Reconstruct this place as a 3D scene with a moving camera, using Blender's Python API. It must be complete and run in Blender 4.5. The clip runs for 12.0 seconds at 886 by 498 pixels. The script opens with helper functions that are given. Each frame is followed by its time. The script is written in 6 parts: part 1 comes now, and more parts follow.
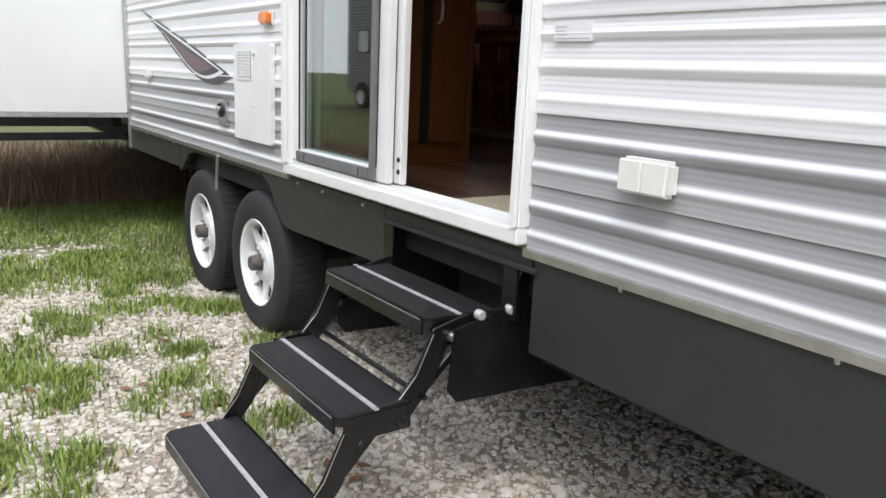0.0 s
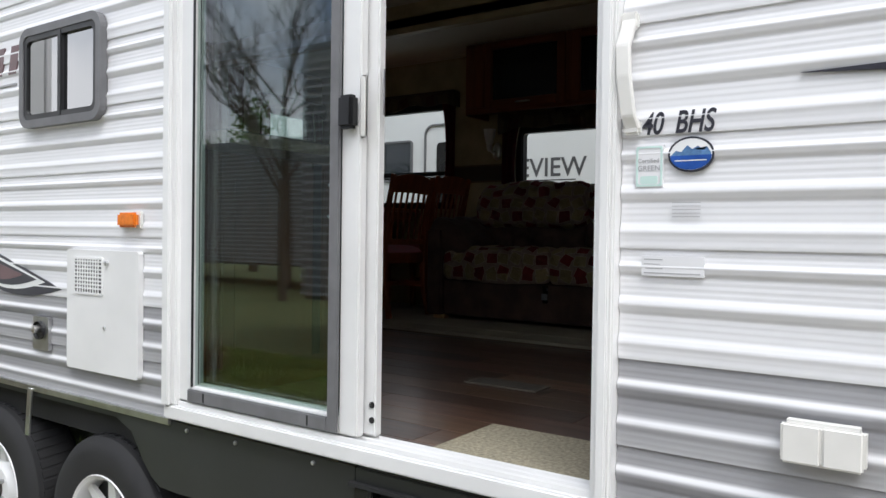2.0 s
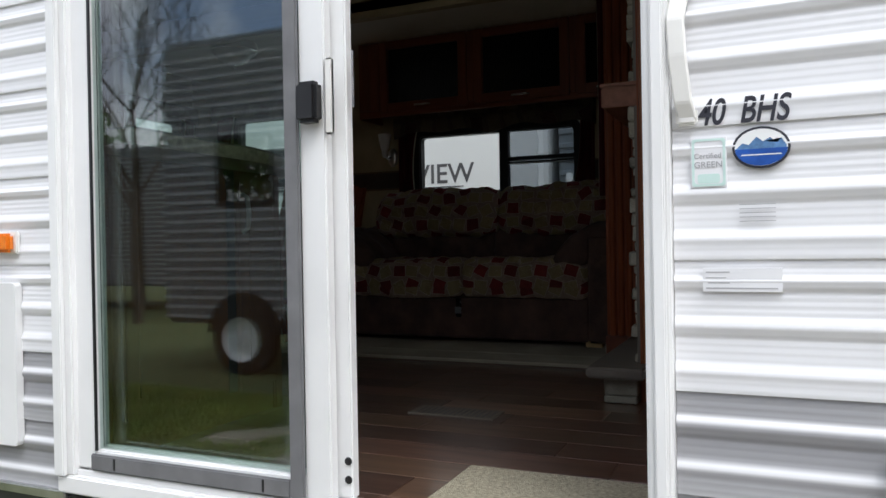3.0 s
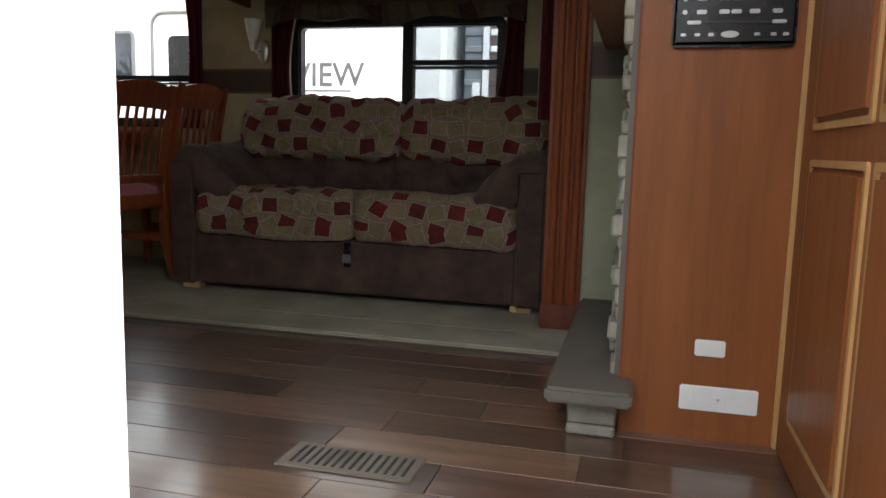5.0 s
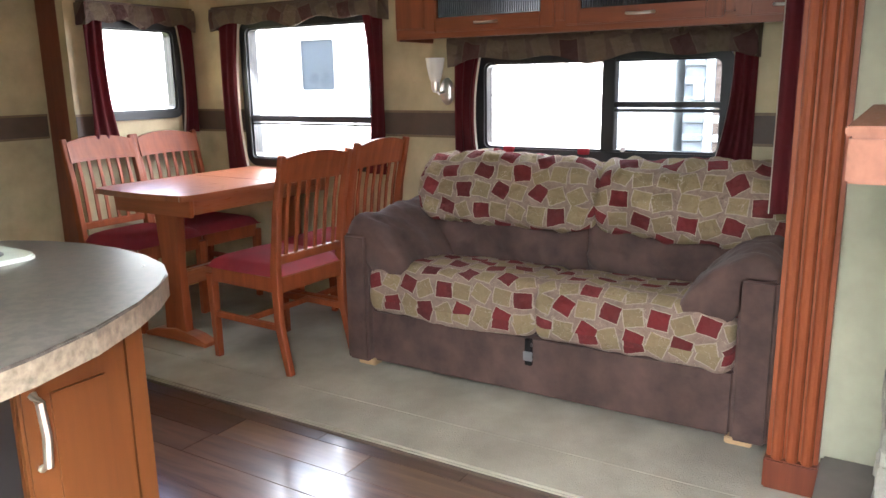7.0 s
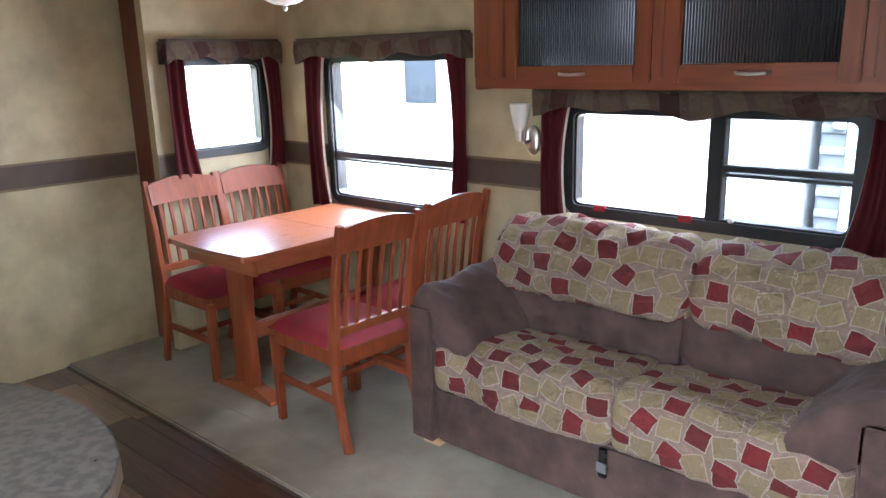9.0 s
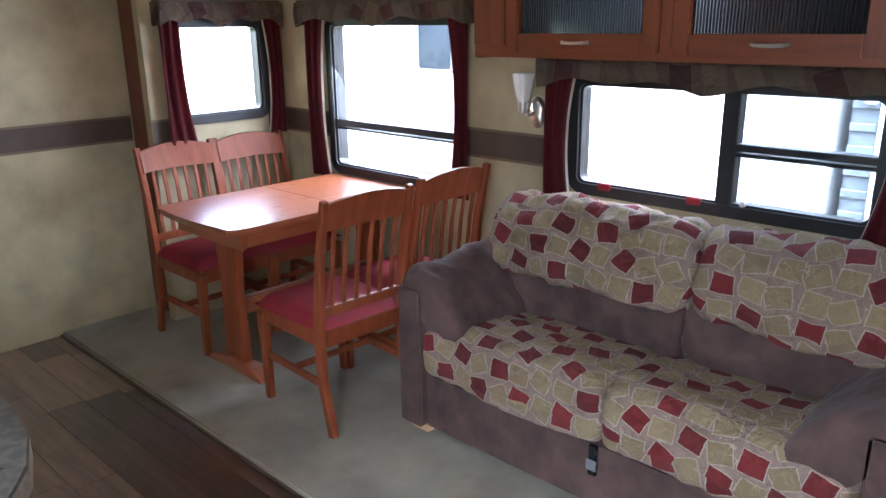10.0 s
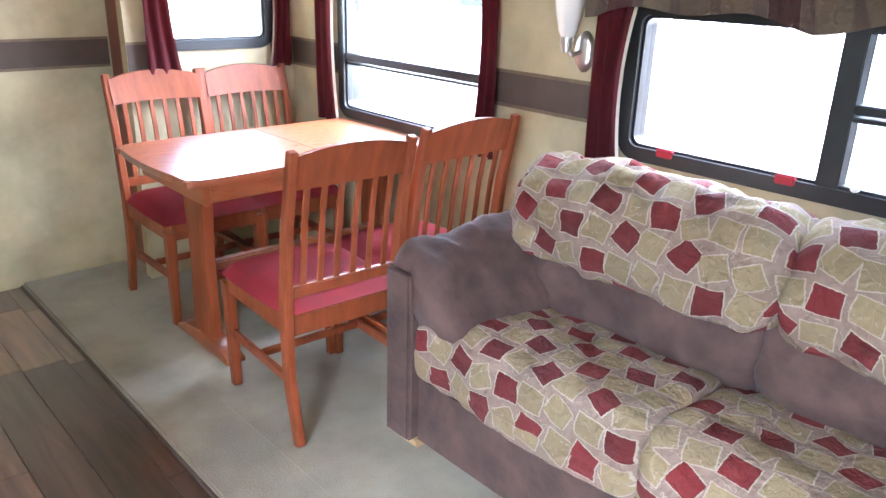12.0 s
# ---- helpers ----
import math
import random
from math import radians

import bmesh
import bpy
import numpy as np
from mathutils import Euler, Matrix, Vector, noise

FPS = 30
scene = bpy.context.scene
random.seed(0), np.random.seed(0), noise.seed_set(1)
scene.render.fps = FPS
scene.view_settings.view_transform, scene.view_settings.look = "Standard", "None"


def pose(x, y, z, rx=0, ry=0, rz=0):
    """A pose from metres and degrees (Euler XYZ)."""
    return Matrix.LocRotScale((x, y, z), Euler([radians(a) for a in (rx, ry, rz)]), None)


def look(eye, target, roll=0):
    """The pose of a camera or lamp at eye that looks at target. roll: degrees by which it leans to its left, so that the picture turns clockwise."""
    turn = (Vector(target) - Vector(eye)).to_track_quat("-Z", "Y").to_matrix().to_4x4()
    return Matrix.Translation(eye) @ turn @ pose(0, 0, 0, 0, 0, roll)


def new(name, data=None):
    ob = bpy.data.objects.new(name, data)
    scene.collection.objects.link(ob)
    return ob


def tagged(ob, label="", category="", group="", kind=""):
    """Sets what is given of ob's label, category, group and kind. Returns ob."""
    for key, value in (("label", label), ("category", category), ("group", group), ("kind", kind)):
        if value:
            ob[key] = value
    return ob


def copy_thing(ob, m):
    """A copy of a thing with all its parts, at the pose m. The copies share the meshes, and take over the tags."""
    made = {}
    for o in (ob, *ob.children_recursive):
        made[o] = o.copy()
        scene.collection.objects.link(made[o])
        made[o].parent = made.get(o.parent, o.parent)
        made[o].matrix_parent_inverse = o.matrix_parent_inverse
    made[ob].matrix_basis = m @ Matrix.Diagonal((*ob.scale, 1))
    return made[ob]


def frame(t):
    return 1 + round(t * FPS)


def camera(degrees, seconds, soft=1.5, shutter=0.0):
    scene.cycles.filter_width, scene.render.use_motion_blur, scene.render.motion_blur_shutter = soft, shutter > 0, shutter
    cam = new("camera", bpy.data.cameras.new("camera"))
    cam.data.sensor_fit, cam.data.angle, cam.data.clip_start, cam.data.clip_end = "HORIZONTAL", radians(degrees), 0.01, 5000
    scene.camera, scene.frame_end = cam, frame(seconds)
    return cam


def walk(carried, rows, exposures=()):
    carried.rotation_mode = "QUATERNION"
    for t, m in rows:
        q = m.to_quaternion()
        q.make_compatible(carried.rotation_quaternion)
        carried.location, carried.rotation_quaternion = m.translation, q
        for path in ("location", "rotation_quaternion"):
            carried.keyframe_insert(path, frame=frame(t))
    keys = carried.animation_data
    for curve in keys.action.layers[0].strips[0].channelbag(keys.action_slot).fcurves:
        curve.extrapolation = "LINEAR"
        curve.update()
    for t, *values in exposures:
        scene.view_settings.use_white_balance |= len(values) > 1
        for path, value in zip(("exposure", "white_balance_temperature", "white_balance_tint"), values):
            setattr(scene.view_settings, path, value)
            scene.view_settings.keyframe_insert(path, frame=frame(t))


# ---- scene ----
cam = camera(61.0, 12.0)
METRES, EYE, TILT, LEAN, TURN = 4.25, 1.22, 0.0, 0.0, -34.3
PATH = [
    (0, (-0.346, -0.006, 1.243), (0.792, 1.577, 0.795), 2.6),
    (0.5, (-0.47, 0.261, 1.248), (0.82, 1.75, 0.904), 1.9),
    (1, (-0.565, 0.476, 1.335), (0.979, 1.715, 1.055), -0.3),
    (1.5, (-0.554, 0.681, 1.389), (1.003, 1.935, 1.318), -1.2),
    (2, (-0.529, 0.849, 1.413), (1.114, 1.988, 1.376), 0.8),
    (2.5, (-0.516, 1.066, 1.429), (1.232, 2.038, 1.413), -0.6),
    (3, (-0.403, 1.273, 1.426), (1.426, 2.082, 1.413), -1.0),
    (3.5, (-0.177, 1.437, 1.422), (1.638, 2.275, 1.364), -0.7),
    (3.7, (-0.101, 1.5, 1.422), (1.752, 2.243, 1.316), -1.8),
    (5.3, (0.613, 1.738, 1.606), (2.533, 2.228, 1.335), 1.7),
    (5.5, (0.676, 1.758, 1.657), (2.579, 2.318, 1.4), 0.4),
    (6, (0.847, 1.813, 1.837), (2.707, 2.452, 1.475), -2.4),
    (6.5, (0.948, 1.823, 1.925), (2.794, 2.49, 1.545), -1.5),
    (7, (1.08, 1.795, 2.098), (2.747, 2.811, 1.664), -0.9),
    (7.2, (1.075, 1.777, 2.141), (2.696, 2.862, 1.703), 0.3),
    (8.8, (1.508, 1.832, 2.393), (2.968, 3.098, 1.875), -2.0),
    (9, (1.548, 1.834, 2.416), (3.004, 3.115, 1.925), -1.4),
    (9.5, (1.684, 1.827, 2.427), (3.072, 3.174, 1.917), -0.7),
    (10, (1.763, 1.845, 2.424), (3.152, 3.163, 1.845), -0.7),
    (10.5, (1.844, 1.934, 2.406), (3.278, 3.196, 1.814), -0.9),
    (11, (1.956, 2.063, 2.367), (3.393, 3.257, 1.653), -2.3),
    (11.5, (2.084, 2.132, 2.318), (3.489, 3.356, 1.594), -0.9),
    (12, (2.312, 2.194, 2.291), (3.587, 3.569, 1.595), 1.8),
]
EXPOSURES = [(0.0, 1.0, 5800, 7), (1.0, 1.22, 5850, 7), (2.0, 0.88, 5750, 7), (3.0, 0.95, 5700, 7), (3.7, 1.3, 5800, 7), (5.3, 3.9, 6000, 8), (5.5, 4.42, 5950, 10), (6.0, 5.03, 5850, 8), (6.5, 5.42, 5850, 9), (7.2, 5.76, 5700, 12), (8.8, 5.84, 5250, 12), (9.6, 5.45, 5050, 12), (10.3, 5.52, 5000, 12), (11.0, 5.9, 5050, 13), (12.0, 6.75, 5000, 11)]
walk(cam, [(t, look(eye, target, roll)) for t, eye, target, roll in PATH], EXPOSURES)

# ---- light ----
world = bpy.data.worlds.new("sky")
scene.world = world
world.use_nodes = True
wn = world.node_tree
sky = wn.nodes.new("ShaderNodeTexSky")
sky.sky_type, sky.sun_disc = "NISHITA", False
sky.sun_elevation, sky.sun_rotation = radians(55), radians(215)
sky.air_density, sky.dust_density = 0.8, 7.0
wn.nodes["Background"].inputs["Strength"].default_value = 0.15
way, puffs, cover, cloudy = (wn.nodes.new("ShaderNode" + k) for k in ("TexCoord", "TexNoise", "ValToRGB", "Mix"))
puffs.inputs["Scale"].default_value, puffs.inputs["Detail"].default_value = 2.6, 6.0
cover.color_ramp.elements[0].position, cover.color_ramp.elements[1].position = 0.36, 0.56
cloudy.data_type = "RGBA"
cloudy.inputs[7].default_value = (7.3, 6.8, 6.45, 1)
wn.links.new(way.outputs["Generated"], puffs.inputs["Vector"])
wn.links.new(puffs.outputs[0], cover.inputs[0])
wn.links.new(cover.outputs[0], cloudy.inputs[0])
wn.links.new(sky.outputs[0], cloudy.inputs[6])
wn.links.new(cloudy.outputs[2], wn.nodes["Background"].inputs["Color"])
sun = new("sun", bpy.data.lights.new("sun", "SUN"))
sun.data.energy, sun.data.angle, sun.data.color = 0.6, radians(20), (1.0, 0.96, 0.9)
sun.matrix_world = look((-4, -3, 9), (0, 0, 0))


def daylight(name, place, target, width, height, power):
    """Sky light that falls through an opening."""
    lamp = new(name, bpy.data.lights.new(name, "AREA"))
    lamp.data.shape, lamp.data.size, lamp.data.size_y, lamp.data.energy, lamp.data.color = "RECTANGLE", width, height, power, (1.0, 0.98, 0.95)
    lamp.matrix_world = look(place, target)
    return lamp


daylight("daylight_sofa_window", (4.78, 3.0, 2.62), (4.1, 3.0, 1.3), 1.6, 0.7, 0.32)
daylight("daylight_dining_window", (4.56, 4.68, 2.06), (3.5, 4.5, 1.3), 0.92, 0.75, 0.9)
daylight("daylight_door", (0.80, 1.80, 2.75), (2.6, 5.4, 1.5), 0.6, 0.3, 0.25)

# ---- materials ----
def nodes_of(name):
    m = bpy.data.materials.new(name)
    m.use_nodes = True
    return m, m.node_tree, m.node_tree.nodes["Principled BSDF"]


def nd(t, kind, **inputs):
    n = t.nodes.new(kind)
    for k, v in inputs.items():
        n.inputs[k.replace("_", " ")].default_value = v
    return n


def mixc(t, fac, a, b, blend="MIX"):
    n = t.nodes.new("ShaderNodeMix")
    n.data_type, n.blend_type = "RGBA", blend
    for sock, v in ((n.inputs[0], fac), (n.inputs[6], a), (n.inputs[7], b)):
        if isinstance(v, bpy.types.NodeSocket):
            t.links.new(v, sock)
        elif isinstance(v, (int, float)):
            sock.default_value = v
        else:
            sock.default_value = (*v, 1)
    return n.outputs[2]


def math_node(t, op, a, b=0.0):
    n = t.nodes.new("ShaderNodeMath")
    n.operation = op
    for sock, v in ((n.inputs[0], a), (n.inputs[1], b)):
        if isinstance(v, bpy.types.NodeSocket):
            t.links.new(v, sock)
        else:
            sock.default_value = v
    return n.outputs[0]


def ramp(t, fac, stops):
    r = t.nodes.new("ShaderNodeValToRGB")
    e = r.color_ramp.elements
    while len(e) < len(stops):
        e.new(0.5)
    for k, (p, c) in zip(e, stops):
        k.position, k.color = p, (*c, 1) if len(c) == 3 else c
    t.links.new(fac, r.inputs[0])
    return r.outputs[0]


def bumped(t, p, height, strength, dist=0.002):
    b = nd(t, "ShaderNodeBump", Strength=strength, Distance=dist)
    t.links.new(height, b.inputs["Height"])
    t.links.new(b.outputs[0], p.inputs["Normal"])


def plain(name, col, rough=0.5, metal=0.0, var=0.2, scale=5.0, fine=120.0, bump=0.15, dist=0.001, per_object=0.0, sheen=0.0, spread=0.2):
    """A surface with broad stains and fine grain."""
    m, t, p = nodes_of(name)
    co = nd(t, "ShaderNodeTexCoord")
    a, b = nd(t, "ShaderNodeTexNoise", Scale=scale, Detail=5.0), nd(t, "ShaderNodeTexNoise", Scale=fine, Detail=3.0)
    for n in (a, b):
        t.links.new(co.outputs["Object"], n.inputs["Vector"])
    dark = tuple(c * (1 - var) for c in col)
    light = tuple(min(c * (1 + var), 1) for c in col)
    c = mixc(t, ramp(t, a.outputs[0], [(0.5 - spread, (0, 0, 0)), (0.5 + spread, (1, 1, 1))]), dark, light)
    c = mixc(t, 0.35 * min(var * 3, 1), c, mixc(t, b.outputs[0], dark, light), "MIX")
    if per_object:
        info = nd(t, "ShaderNodeObjectInfo")
        v = math_node(t, "MULTIPLY_ADD", info.outputs["Random"], per_object)
        t.nodes[-1].inputs[2].default_value = 1 - per_object / 2
        hs = nd(t, "ShaderNodeHueSaturation")
        t.links.new(v, hs.inputs["Value"])
        t.links.new(c, hs.inputs["Color"])
        c = hs.outputs[0]
    t.links.new(c, p.inputs["Base Color"])
    p.inputs["Roughness"].default_value, p.inputs["Metallic"].default_value = rough, metal
    r = math_node(t, "MULTIPLY_ADD", a.outputs[0], 0.25)
    t.nodes[-1].inputs[2].default_value = max(rough - 0.12, 0.03)
    t.links.new(r, p.inputs["Roughness"])
    if sheen:
        p.inputs["Sheen Weight"].default_value = sheen
    if bump:
        bumped(t, p, b.outputs[0], bump, dist)
    return m


def wood(name, c1, c2, axis=2, rough=0.35, scale=6.0, per_object=0.0, coat=0.0, coat_rough=0.26):
    """Wood with the grain along one axis."""
    m, t, p = nodes_of(name)
    co, mp = nd(t, "ShaderNodeTexCoord"), nd(t, "ShaderNodeMapping")
    s = [scale * 4] * 3
    s[axis] = scale * 0.35
    mp.inputs["Scale"].default_value = s
    t.links.new(co.outputs["Object"], mp.inputs["Vector"])
    if per_object:
        info = nd(t, "ShaderNodeObjectInfo")
        off = math_node(t, "MULTIPLY", info.outputs["Random"], 37.0)
        t.links.new(off, mp.inputs["Location"])
    a = nd(t, "ShaderNodeTexNoise", Scale=1.0, Detail=6.0, Distortion=0.6)
    b = nd(t, "ShaderNodeTexNoise", Scale=6.0, Detail=4.0)
    for n in (a, b):
        t.links.new(mp.outputs[0], n.inputs["Vector"])
    c = ramp(t, a.outputs[0], [(0.3, c1), (0.7, c2)])
    c = mixc(t, 0.35, c, mixc(t, b.outputs[0], c1, c2), "MIX")
    if per_object:
        v = math_node(t, "MULTIPLY_ADD", info.outputs["Random"], per_object)
        t.nodes[-1].inputs[2].default_value = 1 - per_object * 0.45
        hs = nd(t, "ShaderNodeHueSaturation")
        t.links.new(v, hs.inputs["Value"])
        t.links.new(c, hs.inputs["Color"])
        c = hs.outputs[0]
    t.links.new(c, p.inputs["Base Color"])
    r = math_node(t, "MULTIPLY_ADD", b.outputs[0], 0.2)
    t.nodes[-1].inputs[2].default_value = rough - 0.1
    t.links.new(r, p.inputs["Roughness"])
    p.inputs["Coat Weight"].default_value = coat
    p.inputs["Coat Roughness"].default_value = coat_rough
    bumped(t, p, b.outputs[0], 0.12, 0.001)
    return m


def patch_fabric(name, ground, red, beige, thread, scale=9.0, share=0.42, half=0.33):
    """Cloth woven with tilted squares in two colours, each ringed by a pale thread. Uses the UVs, in metres."""
    m, t, p = nodes_of(name)
    uv, mp = nd(t, "ShaderNodeTexCoord"), nd(t, "ShaderNodeMapping")
    mp.inputs["Scale"].default_value = (scale, scale, scale)
    t.links.new(uv.outputs["UV"], mp.inputs["Vector"])
    vo = nd(t, "ShaderNodeTexVoronoi", Scale=1.0, Randomness=0.16)
    vo.voronoi_dimensions = "2D"
    t.links.new(mp.outputs[0], vo.inputs["Vector"])
    sub = t.nodes.new("ShaderNodeVectorMath")
    sub.operation = "SUBTRACT"
    t.links.new(mp.outputs[0], sub.inputs[0])
    t.links.new(vo.outputs["Position"], sub.inputs[1])
    rgb = nd(t, "ShaderNodeSeparateColor")
    t.links.new(vo.outputs["Color"], rgb.inputs[0])
    rot = nd(t, "ShaderNodeVectorRotate")
    rot.rotation_type = "Z_AXIS"
    t.links.new(sub.outputs[0], rot.inputs["Vector"])
    t.links.new(math_node(t, "MULTIPLY", math_node(t, "SUBTRACT", rgb.outputs[0], 0.5), 1.0), rot.inputs["Angle"])
    ab = t.nodes.new("ShaderNodeVectorMath")
    ab.operation = "ABSOLUTE"
    t.links.new(rot.outputs[0], ab.inputs[0])
    wob = nd(t, "ShaderNodeTexNoise", Scale=7.0, Detail=2.0)
    t.links.new(mp.outputs[0], wob.inputs["Vector"])
    xyz = nd(t, "ShaderNodeSeparateXYZ")
    t.links.new(ab.outputs[0], xyz.inputs[0])
    d = math_node(t, "MAXIMUM", xyz.outputs[0], math_node(t, "MULTIPLY", xyz.outputs[1], 0.88))
    d = math_node(t, "ADD", d, math_node(t, "MULTIPLY", math_node(t, "SUBTRACT", wob.outputs[0], 0.5), 0.06))
    inside = math_node(t, "LESS_THAN", d, half)
    ring = math_node(t, "MULTIPLY", math_node(t, "GREATER_THAN", d, half), math_node(t, "LESS_THAN", d, half + 0.035))
    at = nd(t, "ShaderNodeSeparateXYZ")
    t.links.new(vo.outputs["Position"], at.inputs[0])
    odd = math_node(t, "FLOORED_MODULO", math_node(t, "ADD", math_node(t, "FLOOR", at.outputs[0]), math_node(t, "FLOOR", at.outputs[1])), 2.0)
    isred = math_node(t, "MULTIPLY", math_node(t, "GREATER_THAN", odd, 0.5), math_node(t, "LESS_THAN", rgb.outputs[1], share))
    shade = mixc(t, rgb.outputs[2], tuple(c * 0.55 for c in red), red)
    sq = mixc(t, isred, mixc(t, rgb.outputs[2], tuple(c * 0.8 for c in beige), beige), shade)
    grn = nd(t, "ShaderNodeTexNoise", Scale=3.0, Detail=6.0)
    t.links.new(mp.outputs[0], grn.inputs["Vector"])
    base = mixc(t, grn.outputs[0], tuple(c * 0.7 for c in ground), tuple(min(1, c * 1.25) for c in ground))
    sq = mixc(t, math_node(t, "MULTIPLY", grn.outputs[0], 0.18), sq, tuple(x * 0.6 for x in ground))
    squig = nd(t, "ShaderNodeTexNoise", Scale=1.7, Detail=1.5, Distortion=0.8)
    t.links.new(mp.outputs[0], squig.inputs["Vector"])
    line = math_node(t, "LESS_THAN", math_node(t, "ABSOLUTE", math_node(t, "SUBTRACT", squig.outputs[0], 0.5)), 0.0035)
    line = math_node(t, "MULTIPLY", line, math_node(t, "SUBTRACT", 1.0, math_node(t, "MULTIPLY", inside, isred)))
    c = mixc(t, inside, base, sq)
    c = mixc(t, math_node(t, "MULTIPLY", math_node(t, "MAXIMUM", ring, line), 0.8), c, thread)
    t.links.new(c, p.inputs["Base Color"])
    p.inputs["Roughness"].default_value = 0.85
    weave = nd(t, "ShaderNodeTexNoise", Scale=55.0, Detail=2.0)
    t.links.new(mp.outputs[0], weave.inputs["Vector"])
    fold = nd(t, "ShaderNodeTexNoise", Scale=1.1, Detail=3.0, Distortion=0.4)
    t.links.new(mp.outputs[0], fold.inputs["Vector"])
    h = math_node(t, "ADD", math_node(t, "MULTIPLY", weave.outputs[0], 0.12), math_node(t, "MULTIPLY", ring, 0.1))
    h = math_node(t, "ADD", h, fold.outputs[0])
    crease = nd(t, "ShaderNodeTexNoise", Scale=3.2, Detail=4.0, Distortion=1.2)
    t.links.new(mp.outputs[0], crease.inputs["Vector"])
    h = math_node(t, "ADD", h, math_node(t, "MULTIPLY", crease.outputs[0], 0.45))
    bumped(t, p, h, 0.9, 0.055)
    return m


def pane_glass(name, tint, gloss=0.02, least=0.05):
    """Thin glass: clear through, with a face that reflects more at a slant."""
    m, t, p = nodes_of(name)
    t.nodes.remove(p)
    out = t.nodes["Material Output"]
    tr, gl, mx, fr = nd(t, "ShaderNodeBsdfTransparent"), nd(t, "ShaderNodeBsdfGlossy"), nd(t, "ShaderNodeMixShader"), nd(t, "ShaderNodeLayerWeight")
    tr.inputs[0].default_value = (*tint, 1)
    gl.inputs["Roughness"].default_value = gloss
    f = math_node(t, "MULTIPLY_ADD", math_node(t, "POWER", fr.outputs["Facing"], 4.0), 0.85)
    t.nodes[-1].inputs[2].default_value = least
    t.links.new(f, mx.inputs[0])
    t.links.new(tr.outputs[0], mx.inputs[1])
    t.links.new(gl.outputs[0], mx.inputs[2])
    t.links.new(mx.outputs[0], out.inputs["Surface"])
    return m


M_WHITE_SIDING = plain("white aluminium siding", (0.78, 0.78, 0.79), 0.35, var=0.04, scale=1.5, fine=300, bump=0.02)


def grey_siding():
    """The lower courses: grey bands fading to white, a painted highlight, along the ribs."""
    m, t, p = nodes_of("grey banded siding")
    co = nd(t, "ShaderNodeTexCoord")
    xyz = nd(t, "ShaderNodeSeparateXYZ")
    t.links.new(co.outputs["Object"], xyz.inputs[0])
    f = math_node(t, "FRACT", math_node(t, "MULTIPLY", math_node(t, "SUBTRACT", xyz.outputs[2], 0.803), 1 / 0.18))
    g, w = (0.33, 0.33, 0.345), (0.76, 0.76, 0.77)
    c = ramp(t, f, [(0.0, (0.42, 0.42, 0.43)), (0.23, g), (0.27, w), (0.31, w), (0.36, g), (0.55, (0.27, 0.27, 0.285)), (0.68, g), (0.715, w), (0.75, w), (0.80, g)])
    n = nd(t, "ShaderNodeTexNoise", Scale=3.0, Detail=5.0)
    t.links.new(co.outputs["Object"], n.inputs["Vector"])
    c = mixc(t, 0.12, c, mixc(t, n.outputs[0], (0.3, 0.3, 0.3), (0.6, 0.6, 0.6)))
    t.links.new(c, p.inputs["Base Color"])
    p.inputs["Roughness"].default_value = 0.35
    return m


M_GREY_SIDING = grey_siding()
M_WHITE_PAINT = plain("white painted aluminium", (0.8, 0.8, 0.79), 0.35, var=0.06, scale=3, fine=200, bump=0.03)
M_WHITE_PLASTIC = plain("white plastic", (0.78, 0.77, 0.73), 0.4, var=0.05, scale=10, bump=0.03)
M_SKIRT = plain("dark grey skirt", (0.028, 0.030, 0.0295), 0.4, var=0.25, scale=3, fine=90, bump=0.08)
M_BLACK_STEEL = plain("black painted steel", (0.009, 0.009, 0.010), 0.24, var=0.5, scale=8, fine=150, bump=0.1)
M_GRIT = plain("black grit strip", (0.011, 0.011, 0.012), 0.5, var=0.5, scale=20, fine=600, bump=0.6)
M_BRIGHT = plain("worn bright aluminium", (0.5, 0.5, 0.5), 0.4, metal=0.35, var=0.2, scale=40, bump=0.05)
M_ALU = plain("bare aluminium", (0.6, 0.6, 0.6), 0.35, metal=1.0, var=0.15, scale=15, bump=0.05)
M_CHROME = plain("brushed nickel", (0.7, 0.68, 0.65), 0.32, metal=1.0, var=0.08, scale=20, bump=0.0)
M_TYRE = plain("tyre rubber", (0.02, 0.02, 0.021), 0.75, var=0.35, scale=12, fine=160, bump=0.3)
M_RIM = plain("white wheel enamel", (0.78, 0.78, 0.78), 0.3, var=0.08, scale=10, bump=0.02)
M_HUB = plain("rusty hub metal", (0.10, 0.085, 0.075), 0.6, var=0.5, scale=30, fine=120, bump=0.3)
M_UNDER = plain("black underside", (0.02, 0.02, 0.02), 0.8, var=0.4, scale=3)
M_DARKMETAL = plain("dark window frame", (0.012, 0.012, 0.013), 0.4, var=0.2, scale=12, bump=0.05)
M_GREYRUB = plain("grey rubber gasket", (0.16, 0.16, 0.165), 0.6, var=0.2, scale=12, bump=0.1)
M_AMBER = plain("amber lens", (0.75, 0.2, 0.01), 0.2, var=0.15, scale=60, bump=0.1)
M_DECAL_DARK = plain("charcoal decal", (0.03, 0.03, 0.04), 0.35, var=0.2, scale=8, bump=0.0)
M_LETTER = plain("grey letter vinyl", (0.10, 0.10, 0.105), 0.4, var=0.1, scale=8, bump=0.0)
M_DECAL_GREY = plain("silver decal", (0.4, 0.4, 0.41), 0.35, var=0.15, scale=8, bump=0.0)
